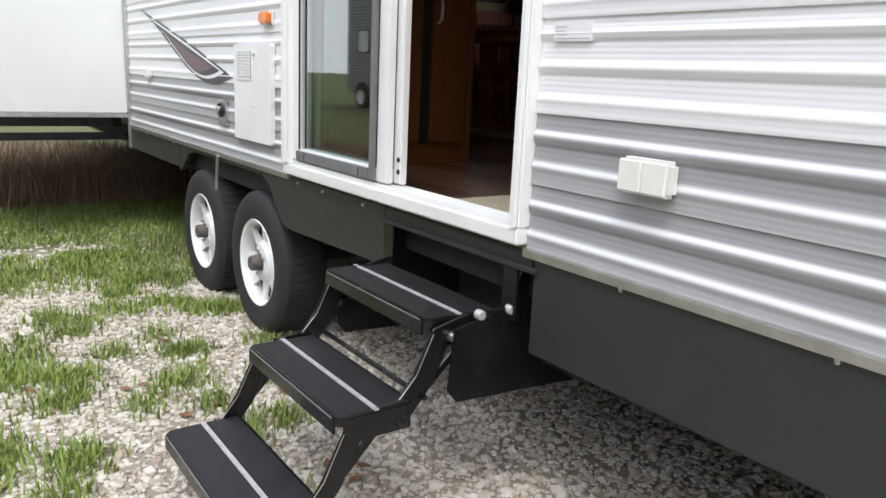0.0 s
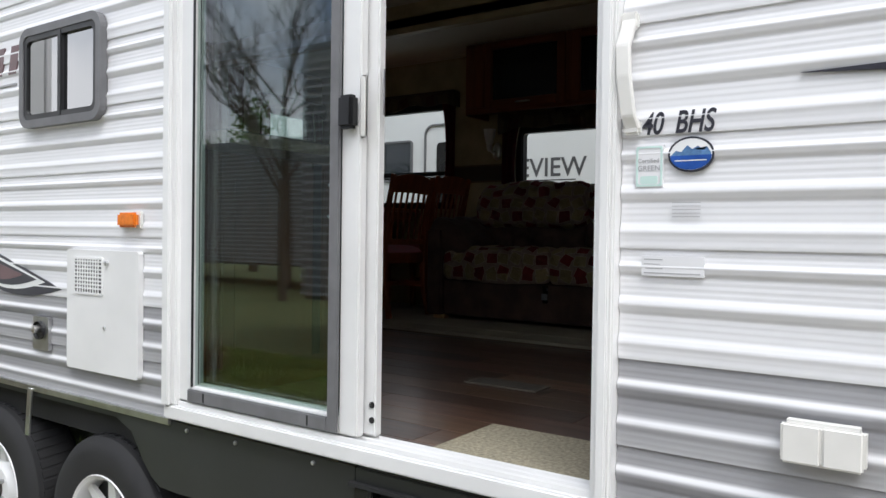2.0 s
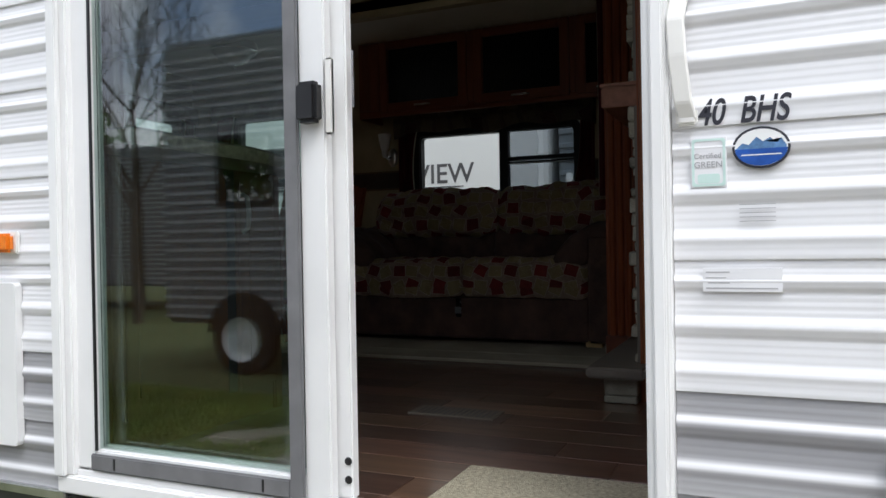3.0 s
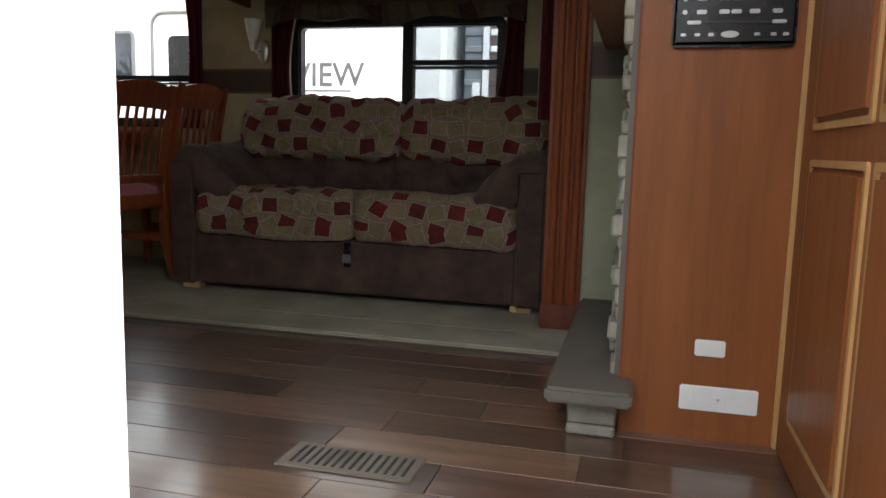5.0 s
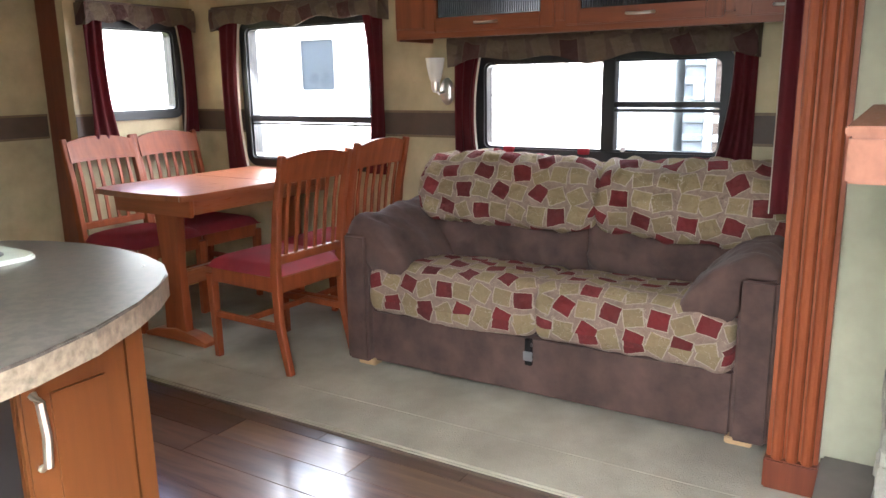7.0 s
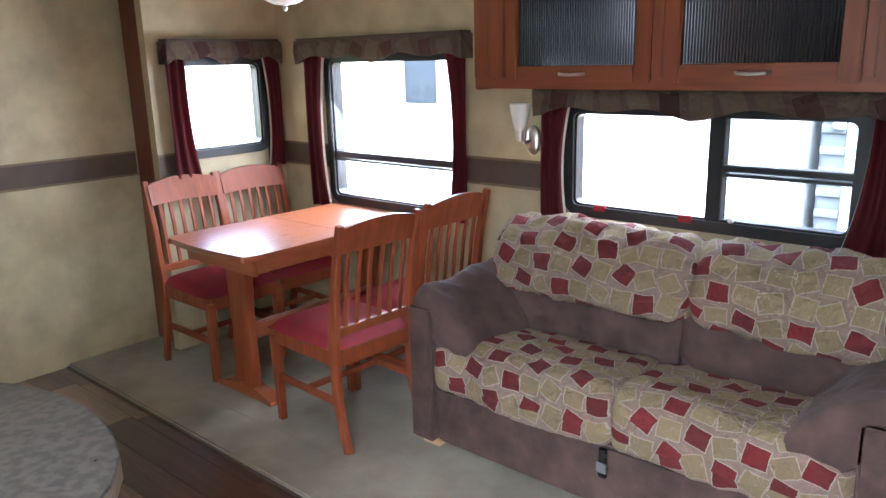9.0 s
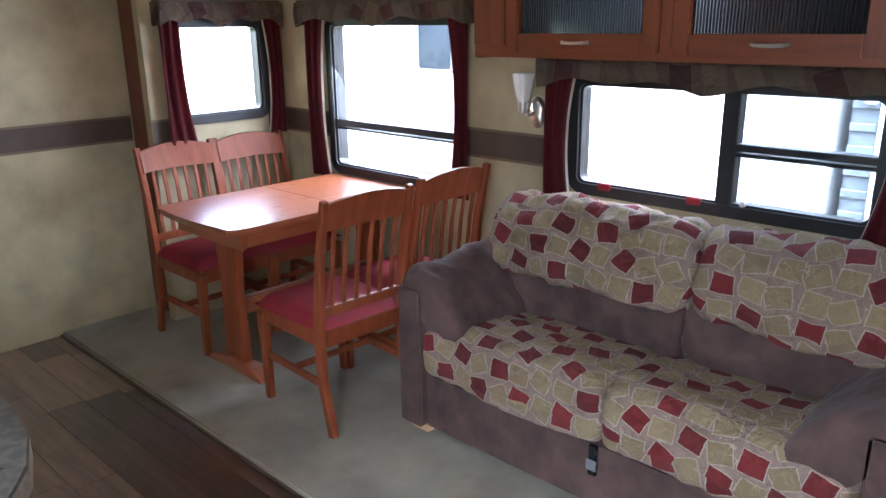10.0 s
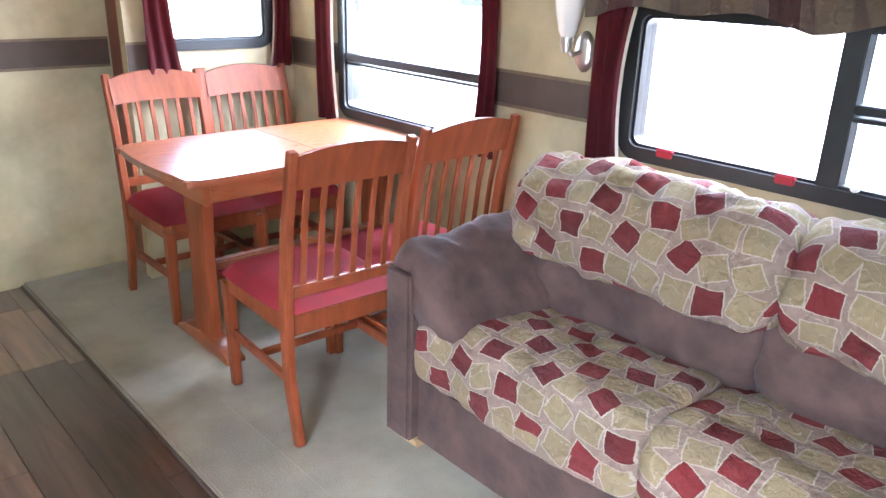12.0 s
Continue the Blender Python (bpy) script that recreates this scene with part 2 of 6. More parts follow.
M_DECAL_RED = plain("maroon decal", (0.13, 0.075, 0.08), 0.35, var=0.3, scale=8, bump=0.0)
M_DECAL_BLUE = plain("blue decal", (0.02, 0.08, 0.35), 0.35, var=0.3, scale=30, bump=0.0)
M_DECAL_SKY = plain("slate blue decal", (0.10, 0.20, 0.38), 0.35, var=0.5, scale=60, bump=0.0)
M_PALE_GREEN = plain("pale green sticker", (0.58, 0.74, 0.69), 0.5, var=0.05, scale=20, bump=0.0)
M_PAPER = plain("white paper label", (0.75, 0.75, 0.73), 0.6, var=0.04, scale=20, bump=0.0)
M_GLASS = pane_glass("window glass", (0.66, 0.68, 0.68))
M_SCREEN = pane_glass("fine insect screen", (0.34, 0.37, 0.40), gloss=0.6, least=0.01)
M_DOOR_GLASS = pane_glass("tinted door glass", (0.70, 0.79, 0.76), least=0.15)
M_FAR_GLASS = pane_glass("dark far glass", (0.5, 0.55, 0.6), least=0.04)
M_DARK_GLASS = pane_glass("privacy glass", (0.05, 0.05, 0.06), least=0.35)
M_WALL = plain("mottled tan wall vinyl", (0.43, 0.36, 0.215), 0.55, var=0.24, scale=5.5, fine=40, bump=0.06)
M_WALL_PALE = plain("mottled pale wall vinyl", (0.34, 0.325, 0.225), 0.55, var=0.2, scale=5.5, fine=40, bump=0.06)
M_BAND = plain("brown wall border", (0.075, 0.05, 0.035), 0.55, var=0.25, scale=9, fine=60, bump=0.1)
M_BAND_EDGE = plain("brown border edge", (0.16, 0.11, 0.06), 0.55, var=0.25, scale=20, fine=90, bump=0.1)
M_CEILING = plain("cream ceiling board", (0.7, 0.67, 0.58), 0.7, var=0.06, scale=3, bump=0.1)
M_CHERRY = wood("cherry wood", (0.15, 0.033, 0.011), (0.275, 0.07, 0.022), 2, 0.48, 7.0)
M_CHERRY_X = wood("cherry wood along x", (0.18, 0.045, 0.015), (0.33, 0.10, 0.032), 0, 0.3, 7.0, coat=0.9, coat_rough=0.32)
M_CHERRY_Y = wood("cherry wood along y", (0.19, 0.045, 0.014), (0.35, 0.10, 0.03), 1, 0.35, 7.0)
# Cherry darkened evenly, so the overhead cabinet's shade sits in its colour.
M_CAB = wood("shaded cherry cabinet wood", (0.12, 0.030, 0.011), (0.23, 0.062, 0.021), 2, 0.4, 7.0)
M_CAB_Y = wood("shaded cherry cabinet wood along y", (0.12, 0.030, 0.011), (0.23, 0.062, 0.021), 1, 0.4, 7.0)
M_REED = plain("dark reeded glass", (0.008, 0.008, 0.009), 0.16, var=0.1, scale=20, bump=0.0)
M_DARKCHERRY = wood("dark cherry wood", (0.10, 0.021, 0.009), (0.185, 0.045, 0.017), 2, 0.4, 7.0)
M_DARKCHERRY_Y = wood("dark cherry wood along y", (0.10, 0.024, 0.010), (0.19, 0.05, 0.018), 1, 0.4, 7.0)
M_PANEL = wood("honey cherry panel", (0.185, 0.058, 0.016), (0.30, 0.102, 0.031), 2, 0.4, 5.0)
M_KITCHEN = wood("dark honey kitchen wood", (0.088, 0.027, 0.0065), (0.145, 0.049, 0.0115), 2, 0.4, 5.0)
M_OAK = wood("oak trim", (0.42, 0.22, 0.075), (0.56, 0.33, 0.13), 2, 0.4, 6.0)
M_MANTEL = wood("reddish oak mantel", (0.17, 0.062, 0.034), (0.31, 0.135, 0.078), 0, 0.45, 7.0)
M_PLANK = wood("dark walnut floor plank", (0.034, 0.0185, 0.013), (0.145, 0.079, 0.054), 1, 0.34, 7.0, per_object=1.3, coat=1.0, coat_rough=0.17)
M_PLANK_TAN = wood("tan walnut floor plank", (0.08, 0.044, 0.027), (0.22, 0.130, 0.080), 1, 0.34, 7.0, per_object=0.8, coat=1.0, coat_rough=0.17)
M_CARPET = plain("beige grey cut-pile carpet", (0.30, 0.272, 0.215), 0.95, var=0.25, scale=3.2, fine=190, bump=0.7, dist=0.004, spread=0.13)
M_MAT = plain("speckled door mat", (0.40, 0.36, 0.26), 0.95, var=0.5, scale=90, fine=300, bump=1.0, dist=0.004)
M_SUEDE = plain("brown microsuede", (0.074, 0.043, 0.035), 0.85, var=0.48, scale=8, fine=38, bump=0.5, dist=0.006, sheen=0.08, spread=0.16)
M_SEAT_RED = plain("burgundy seat fabric", (0.27, 0.011, 0.019), 0.85, var=0.2, scale=9, fine=260, bump=0.3)
M_CURTAIN = plain("burgundy curtain", (0.11, 0.008, 0.012), 0.85, var=0.2, scale=7, fine=200, bump=0.25)
M_LINING = plain("pale curtain lining", (0.6, 0.55, 0.45), 0.9, var=0.1, scale=7, fine=200, bump=0.2)
M_PATCH = patch_fabric("cream cloth with red squares", (0.31, 0.222, 0.172), (0.205, 0.0055, 0.010), (0.36, 0.275, 0.145), (0.52, 0.43, 0.335), 11.4, 0.90, 0.36)
M_VALANCE = patch_fabric("brown patchwork valance", (0.095, 0.062, 0.045), (0.085, 0.030, 0.024), (0.15, 0.108, 0.066), (0.12, 0.085, 0.058), 8.0, 0.7)
for m_ in (M_CHERRY, M_PANEL, M_MANTEL, M_SUEDE):
    m_.node_tree.nodes["Principled BSDF"].inputs["Specular IOR Level"].default_value = 0.28
M_STONE = plain("grey beige ledge stone", (0.33, 0.305, 0.25), 0.85, var=0.3, scale=14, fine=70, bump=0.8, dist=0.006, per_object=0.5)
M_HEARTH = plain("grey brown hearth slab", (0.14, 0.12, 0.10), 0.6, var=0.2, scale=9, fine=90, bump=0.3)
M_COUNTER = plain("speckled brown laminate", (0.082, 0.071, 0.063), 0.33, var=0.6, scale=45, fine=300, bump=0.02, spread=0.09)
M_COUNTER_EDGE = plain("mottled laminate edge", (0.24, 0.20, 0.15), 0.35, var=0.6, scale=60, fine=160, bump=0.05)
M_RADIO = plain("black radio plastic", (0.01, 0.01, 0.011), 0.25, var=0.2, scale=20, bump=0.02)
M_SILVER = plain("silver plastic", (0.5, 0.5, 0.5), 0.3, metal=0.6, var=0.1, scale=30, bump=0.0)
M_LCD = plain("grey green display", (0.16, 0.20, 0.13), 0.2, var=0.1, scale=30, bump=0.0)
M_SINK = plain("pale green white sink", (0.68, 0.74, 0.66), 0.2, var=0.05, scale=10, bump=0.0)
M_OPAL = plain("opal glass", (0.85, 0.83, 0.78), 0.25, var=0.04, scale=10, bump=0.0)
M_TAN = plain("pale wood block", (0.5, 0.33, 0.16), 0.7, var=0.2, scale=20)
def pebble_stone():
    """Limestone chips, each a shade of its own."""
    m, t, p = nodes_of("limestone gravel")
    geo, co, n = nd(t, "ShaderNodeNewGeometry"), nd(t, "ShaderNodeTexCoord"), nd(t, "ShaderNodeTexNoise", Scale=120.0, Detail=4.0)
    t.links.new(co.outputs["Object"], n.inputs["Vector"])
    c = ramp(t, geo.outputs["Random Per Island"], [(0.0, (0.26, 0.20, 0.14)), (0.14, (0.44, 0.38, 0.30)), (0.5, (0.58, 0.54, 0.46)), (0.85, (0.68, 0.65, 0.585)), (1.0, (0.42, 0.30, 0.22))])
    c = mixc(t, 0.25, c, mixc(t, n.outputs[0], (0.15, 0.13, 0.11), (0.75, 0.72, 0.66)))
    t.links.new(c, p.inputs["Base Color"])
    p.inputs["Roughness"].default_value = 0.85
    bumped(t, p, n.outputs[0], 0.4, 0.002)
    return m


M_PEBBLE = pebble_stone()
def yard_ground():
    """Gravelly earth round the trailer that gives way to lawn across the yard."""
    m, t, p = nodes_of("gravel earth and lawn")
    co, xyz = nd(t, "ShaderNodeTexCoord"), nd(t, "ShaderNodeSeparateXYZ")
    t.links.new(co.outputs["Object"], xyz.inputs[0])
    big, mid, fine = (nd(t, "ShaderNodeTexNoise", Scale=k, Detail=5.0) for k in (0.6, 7.0, 90.0))
    for n in (big, mid, fine):
        t.links.new(co.outputs["Object"], n.inputs["Vector"])
    wob = math_node(t, "MULTIPLY", math_node(t, "SUBTRACT", big.outputs[0], 0.5), 3.0)
    edge = math_node(t, "MAXIMUM", math_node(t, "SUBTRACT", xyz.outputs[1], 5.3), math_node(t, "SUBTRACT", -2.4, xyz.outputs[0]))
    lawn = ramp(t, math_node(t, "ADD", edge, wob), [(0.0, (0, 0, 0)), (0.5, (1, 1, 1))])
    earth = mixc(t, mid.outputs[0], (0.22, 0.19, 0.145), (0.42, 0.38, 0.305))
    earth = mixc(t, 0.4, earth, mixc(t, fine.outputs[0], (0.12, 0.105, 0.08), (0.45, 0.415, 0.35)))
    green = mixc(t, mid.outputs[0], (0.06, 0.080, 0.026), (0.15, 0.17, 0.06))
    t.links.new(mixc(t, lawn, earth, green), p.inputs["Base Color"])
    p.inputs["Roughness"].default_value = 0.95
    bumped(t, p, fine.outputs[0], 0.9, 0.01)
    return m


M_YARD = yard_ground()
M_GRASS = plain("spring grass", (0.20, 0.265, 0.055), 0.7, var=0.45, scale=1.5, fine=30, bump=0.0)
M_STRAW = plain("dry grass", (0.24, 0.17, 0.11), 0.8, var=0.4, scale=3, fine=30, bump=0.0)
M_BARK = plain("grey bark", (0.10, 0.085, 0.07), 0.9, var=0.4, scale=8, fine=60, bump=0.6)
M_LEAF = plain("spring foliage", (0.09, 0.15, 0.03), 0.7, var=0.4, scale=0.8, fine=20, bump=0.0)
M_FIBRE = plain("white fibreglass", (0.81, 0.82, 0.81), 0.3, var=0.05, scale=1.0, bump=0.02)
M_BLUEGREY = plain("blue grey trailer skin", (0.19, 0.215, 0.235), 0.4, var=0.1, scale=1.0, bump=0.02)
M_BROWNSKIN = plain("brown trailer skin", (0.10, 0.075, 0.065), 0.4, var=0.2, scale=2.0, bump=0.02)
# Grey blue stands in for the sky reflected in the far window.
M_PANE_BACK = plain("sky reflection grey blue pane", (0.075, 0.08, 0.088), 0.3, var=0.1, scale=1.0, bump=0.0)
M_GREYBODY = plain("light grey trailer skin", (0.17, 0.175, 0.18), 0.4, var=0.08, scale=1.0, bump=0.02)


# ---- building helpers ----
def add_box(bm, x0, x1, y0, y1, z0, z1, bevel=0.0, seg=2):
    r = bmesh.ops.create_cube(bm, size=1.0)
    for v in r["verts"]:
        v.co = Vector((x0 + (v.co.x + 0.5) * (x1 - x0), y0 + (v.co.y + 0.5) * (y1 - y0), z0 + (v.co.z + 0.5) * (z1 - z0)))
    if bevel:
        edges = list({e for v in r["verts"] for e in v.link_edges})
        bmesh.ops.bevel(bm, geom=edges, offset=bevel, segments=seg, affect="EDGES", clamp_overlap=True)


def box(x0, x1, y0, y1, z0, z1, bevel=0.0, seg=2):
    bm = bmesh.new()
    add_box(bm, x0, x1, y0, y1, z0, z1, bevel, seg)
    return bm


def root_place(ob):
    p = Vector()
    while ob:
        p += ob.location
        ob = ob.parent
    return p


def part(name, bm, material, parent=None, label=""):
    """Links a bmesh, made in world places, as one mesh object under its parent."""
    me = bpy.data.meshes.new(name)
    bmesh.ops.recalc_face_normals(bm, faces=bm.faces)
    bm.to_mesh(me)
    bm.free()
    me.materials.append(material)
    ob = new(name, me)
    if parent:
        me.transform(Matrix.Translation(-root_place(parent)))
        ob.parent = parent
    if label:
        ob["label"] = label
    return ob


def smooth_by_angle(ob, angle=40):
    me = ob.data
    me.shade_smooth()
    me.set_sharp_from_angle(angle=radians(angle))
    return ob


def thing(name, place, label, category, group="", kind=""):
    ob = new(name)
    ob.empty_display_size = 0.1
    ob.location = place
    return tagged(ob, label, category, group, kind)


def lathe(profile, axis, centre, steps=32, closed=True):
    """A turned shape: profile of (radius, height along the axis)."""
    bm = bmesh.new()
    rings = []
    for k in range(steps):
        a = 2 * math.pi * k / steps
        ring = []
        for r, h in profile:
            u, w = r * math.cos(a), r * math.sin(a)
            p = {"x": (h, u, w), "y": (u, h, w), "z": (u, w, h)}[axis]
            ring.append(bm.verts.new(Vector(centre) + Vector(p)))
        rings.append(ring)
    for k in range(steps):
        a, b = rings[k], rings[(k + 1) % steps]
        for i in range(len(profile) - 1):
            bm.faces.new((a[i], a[i + 1], b[i + 1], b[i]))
    bmesh.ops.remove_doubles(bm, verts=bm.verts, dist=1e-5)
    return bm


def tube(points, radius, sides=8, taper=1.0):
    """A round bar along points."""
    bm = bmesh.new()
    pts = [Vector(p) for p in points]
    rings = []
    for i, p in enumerate(pts):
        d = (pts[min(i + 1, len(pts) - 1)] - pts[max(i - 1, 0)]).normalized()
        up = Vector((0, 0, 1)) if abs(d.z) < 0.9 else Vector((1, 0, 0))
        a = d.cross(up).normalized()
        b = d.cross(a)
        r = radius * (1 + (taper - 1) * i / max(len(pts) - 1, 1))
        rings.append([bm.verts.new(p + r * (math.cos(q) * a + math.sin(q) * b)) for q in (2 * math.pi * k / sides for k in range(sides))])
    for a, b in zip(rings, rings[1:]):
        for k in range(sides):
            bm.faces.new((a[k], a[(k + 1) % sides], b[(k + 1) % sides], b[k]))
    bm.faces.new(rings[0])
    bm.faces.new(rings[-1])
    return bm


def strip(points, size_a, size_b, across):
    """A bar of rectangular section along points; across: the direction of its first side."""
    bm = bmesh.new()
    pts = [Vector(p) for p in points]
    a = Vector(across).normalized()
    rings = []
    for i, p in enumerate(pts):
        d = (pts[min(i + 1, len(pts) - 1)] - pts[max(i - 1, 0)]).normalized()
        b = d.cross(a).normalized()
        sa = size_a[i] if isinstance(size_a, (list, tuple)) else size_a
        sb = size_b[i] if isinstance(size_b, (list, tuple)) else size_b
        rings.append([bm.verts.new(p + a * sa * u / 2 + b * sb * w / 2) for u, w in ((-1, -1), (1, -1), (1, 1), (-1, 1))])
    for r, q in zip(rings, rings[1:]):
        for k in range(4):
            bm.faces.new((r[k], r[(k + 1) % 4], q[(k + 1) % 4], q[k]))
    bm.faces.new(rings[0])
    bm.faces.new(rings[-1])
    bmesh.ops.bevel(bm, geom=[e for e in bm.edges], offset=min(0.004, 0.2 * (size_b if not isinstance(size_b, (list, tuple)) else min(size_b))), segments=1, affect="EDGES", clamp_overlap=True)
    return bm


def sheet(plane, u0, u1, v0, v1, d):
    """One face: a pane of glass."""
    bm = bmesh.new()
    bm.faces.new([bm.verts.new(on_plane(plane, u, v, d)) for u, v in ((u0, v0), (u1, v0), (u1, v1), (u0, v1))])
    return bm


def rounded_outline(u0, u1, v0, v1, r, n=6):
    pts = []
    for cu, cv, a0 in ((u1 - r, v1 - r, 0), (u0 + r, v1 - r, 90), (u0 + r, v0 + r, 180), (u1 - r, v0 + r, 270)):
        for k in range(n + 1):
            a = radians(a0 + 90 * k / n)
            pts.append((cu + r * math.cos(a), cv + r * math.sin(a)))
    return pts


def on_plane(plane, u, v, d):
    """u along the wall, v up, d off it: planes 'x' (u is y) and 'y' (u is x)."""
    return (d, u, v) if plane == "x" else (u, d, v)


def ring_frame(plane, u0, u1, v0, v1, r, width, d0, d1, bevel=0.004):
    """A rounded frame round an opening, between depths d0 and d1."""
    bm = bmesh.new()
    outer, inner = rounded_outline(u0, u1, v0, v1, r), rounded_outline(u0 + width, u1 - width, v0 + width, v1 - width, max(r - width, 0.005))
    n = len(outer)
    loops = [[bm.verts.new(on_plane(plane, u, v, d)) for u, v in pts] for pts, d in ((outer, d0), (outer, d1), (inner, d1), (inner, d0))]
    for a, b in zip(loops, loops[1:] + loops[:1]):
        for k in range(n):
            bm.faces.new((a[k], a[(k + 1) % n], b[(k + 1) % n], b[k]))
    return bm


def slab(plane, pts, d0, d1):
    """A flat plate with an outline in the wall's plane."""
    bm = bmesh.new()
    a = [bm.verts.new(on_plane(plane, u, v, d0)) for u, v in pts]
    b = [bm.verts.new(on_plane(plane, u, v, d1)) for u, v in pts]
    bm.faces.new(a)
    bm.faces.new(b)
    n = len(pts)
    for k in range(n):
        bm.faces.new((a[k], a[(k + 1) % n], b[(k + 1) % n], b[k]))
    bmesh.ops.triangulate(bm, faces=[f for f in bm.faces if len(f.verts) > 4])
    return bm


def flat_plate(pts, z0, z1, bevel=0.0):
    bm = bmesh.new()
    a = [bm.verts.new((x, y, z0)) for x, y in pts]
    b = [bm.verts.new((x, y, z1)) for x, y in pts]
    bm.faces.new(a)
    top = bm.faces.new(b)
    n = len(pts)
    for k in range(n):
        bm.faces.new((a[k], a[(k + 1) % n], b[(k + 1) % n], b[k]))
    if bevel:
        bmesh.ops.bevel(bm, geom=list(top.edges), offset=bevel, segments=2, affect="EDGES", clamp_overlap=True)
    return bm


def wall_with_holes(plane, u0, u1, v0, v1, holes, d0, d1):
    """A wall as a grid of blocks that leaves the holes open, welded to one mesh."""
    us = sorted({u0, u1, *[h[0] for h in holes], *[h[1] for h in holes]})
    vs = sorted({v0, v1, *[h[2] for h in holes], *[h[3] for h in holes]})
    us, vs = [u for u in us if u0 <= u <= u1], [v for v in vs if v0 <= v <= v1]
    bm = bmesh.new()
    solid = {}
    for i in range(len(us) - 1):
        for k in range(len(vs) - 1):
            cu, cv = (us[i] + us[i + 1]) / 2, (vs[k] + vs[k + 1]) / 2
            solid[i, k] = not any(h[0] < cu < h[1] and h[2] < cv < h[3] for h in holes)

    def quad(*pts):
        bm.faces.new([bm.verts.new(on_plane(plane, *p)) for p in pts])
    for (i, k), on in solid.items():
        if not on:
            continue
        a, b, c, d = us[i], us[i + 1], vs[k], vs[k + 1]
        for dd in (d0, d1):
            quad((a, c, dd), (b, c, dd), (b, d, dd), (a, d, dd))
        for (di, dk), (p, q) in {(-1, 0): ((a, c), (a, d)), (1, 0): ((b, c), (b, d)), (0, -1): ((a, c), (b, c)), (0, 1): ((a, d), (b, d))}.items():
            if not solid.get((i + di, k + dk), False):
                quad((*p, d0), (*q, d0), (*q, d1), (*p, d1))
    bmesh.ops.remove_doubles(bm, verts=bm.verts, dist=1e-5)
    return bm


def lettering(name, text, size, m, material, parent=None, label="", depth=0.0006, shear=0.0, bold=0.0):
    """Raised letters as a mesh, at pose m."""
    cu = bpy.data.curves.new(name, "FONT")
    cu.body, cu.size, cu.extrude, cu.shear, cu.offset = text, size, depth, shear, bold
    tmp = new(name + "_curve", cu)
    me = bpy.data.meshes.new_from_object(tmp.evaluated_get(bpy.context.evaluated_depsgraph_get()))
    bpy.data.objects.remove(tmp)
    me.transform(m)
    me.materials.clear()
    me.materials.append(material)
    ob = new(name, me)
    if parent:
        me.transform(Matrix.Translation(-root_place(parent)))
        ob.parent = parent
    if label:
        ob["label"] = label
    return ob


def bars(name, plane, items, d0, d1, material, parent):
    bm = bmesh.new()
    for u0, u1, v0, v1 in items:
        if plane == "x":
            add_box(bm, min(d0, d1), max(d0, d1), u0, u1, v0, v1)
        else:
            add_box(bm, u0, u1, min(d0, d1), max(d0, d1), v0, v1)
    return part(name, bm, material, parent)


# ================= plan =================
FACE = 0.96          # outer skin of the trailer's door side
IN = 1.02            # inner face of that wall
F = 0.83             # plank floor level
FC = 0.85            # carpet level of the slide-out
WALLX = 4.39         # inner face of the slide-out's long wall
ENDY = 5.60          # inner face of the slide-out's end wall
LEFTY = 5.92         # cross wall of the main room
SLIDEX = 3.47        # inner face of the main wall round the slide-out's mouth
DOOR = (1.437, 2.932, 0.82, 2.86)

# ---- ground ----
ground = new("ground", bpy.data.meshes.new("ground"))
tagged(ground, "gravel yard with patchy spring grass", "ground", kind="structure")
bm = bmesh.new()
bmesh.ops.create_grid(bm, x_segments=8, y_segments=8, size=400)
bm.to_mesh(ground.data)
bm.free()
ground.data.materials.append(M_YARD)

# ---- door-side wall with siding ----
wall_door = part("wall_west", wall_with_holes("x", -3.5, 9.6, 0.80, 3.35, [(DOOR[0] + 0.03, DOOR[1] - 0.03, 0.86, DOOR[3] - 0.03)], FACE + 0.012, IN), M_WALL, None)
tagged(wall_door, "door-side trailer wall with ribbed white and grey siding", "wall", kind="structure")


def siding_course(y0, y1, z1, height, shares, crests):
    """One lapped course, from its top down: flutes that swell out to a crest and roll back into a groove."""
    prof, top = [], z1
    for i, (share, crest) in enumerate(zip(shares, crests)):
        h, last = height * share, i == len(shares) - 1
        n = 22
        for k in range(n + (1 if last else 0)):
            q = k / n
            if q < crest - 0.16:
                d = 0.0085 - 0.0015 * q / (crest - 0.16)
            elif q < crest + 0.08:
                w = (q - crest + 0.16) / 0.24
                d = 0.007 - 0.007 * w * w * (3 - 2 * w)
            elif last:
                d = 0.0025 * min(1.0, (q - crest - 0.08) / 0.12)
            else:
                w = (q - crest - 0.08) / (0.92 - crest)
                d = 0.0085 * w ** 1.6
            d += 0.0005 * math.sin(q * h * 2 * math.pi / 0.013)
            prof.append((d, top - q * h))
        top -= h
    prof.append((0.011, top))
    bm = bmesh.new()
    a = [bm.verts.new((FACE - 0.002 + d, y0, z)) for d, z in prof]
    b = [bm.verts.new((FACE - 0.002 + d, y1, z)) for d, z in prof]
    for k in range(len(prof) - 1):
        bm.faces.new((a[k + 1], a[k], b[k], b[k + 1]))
    return bm


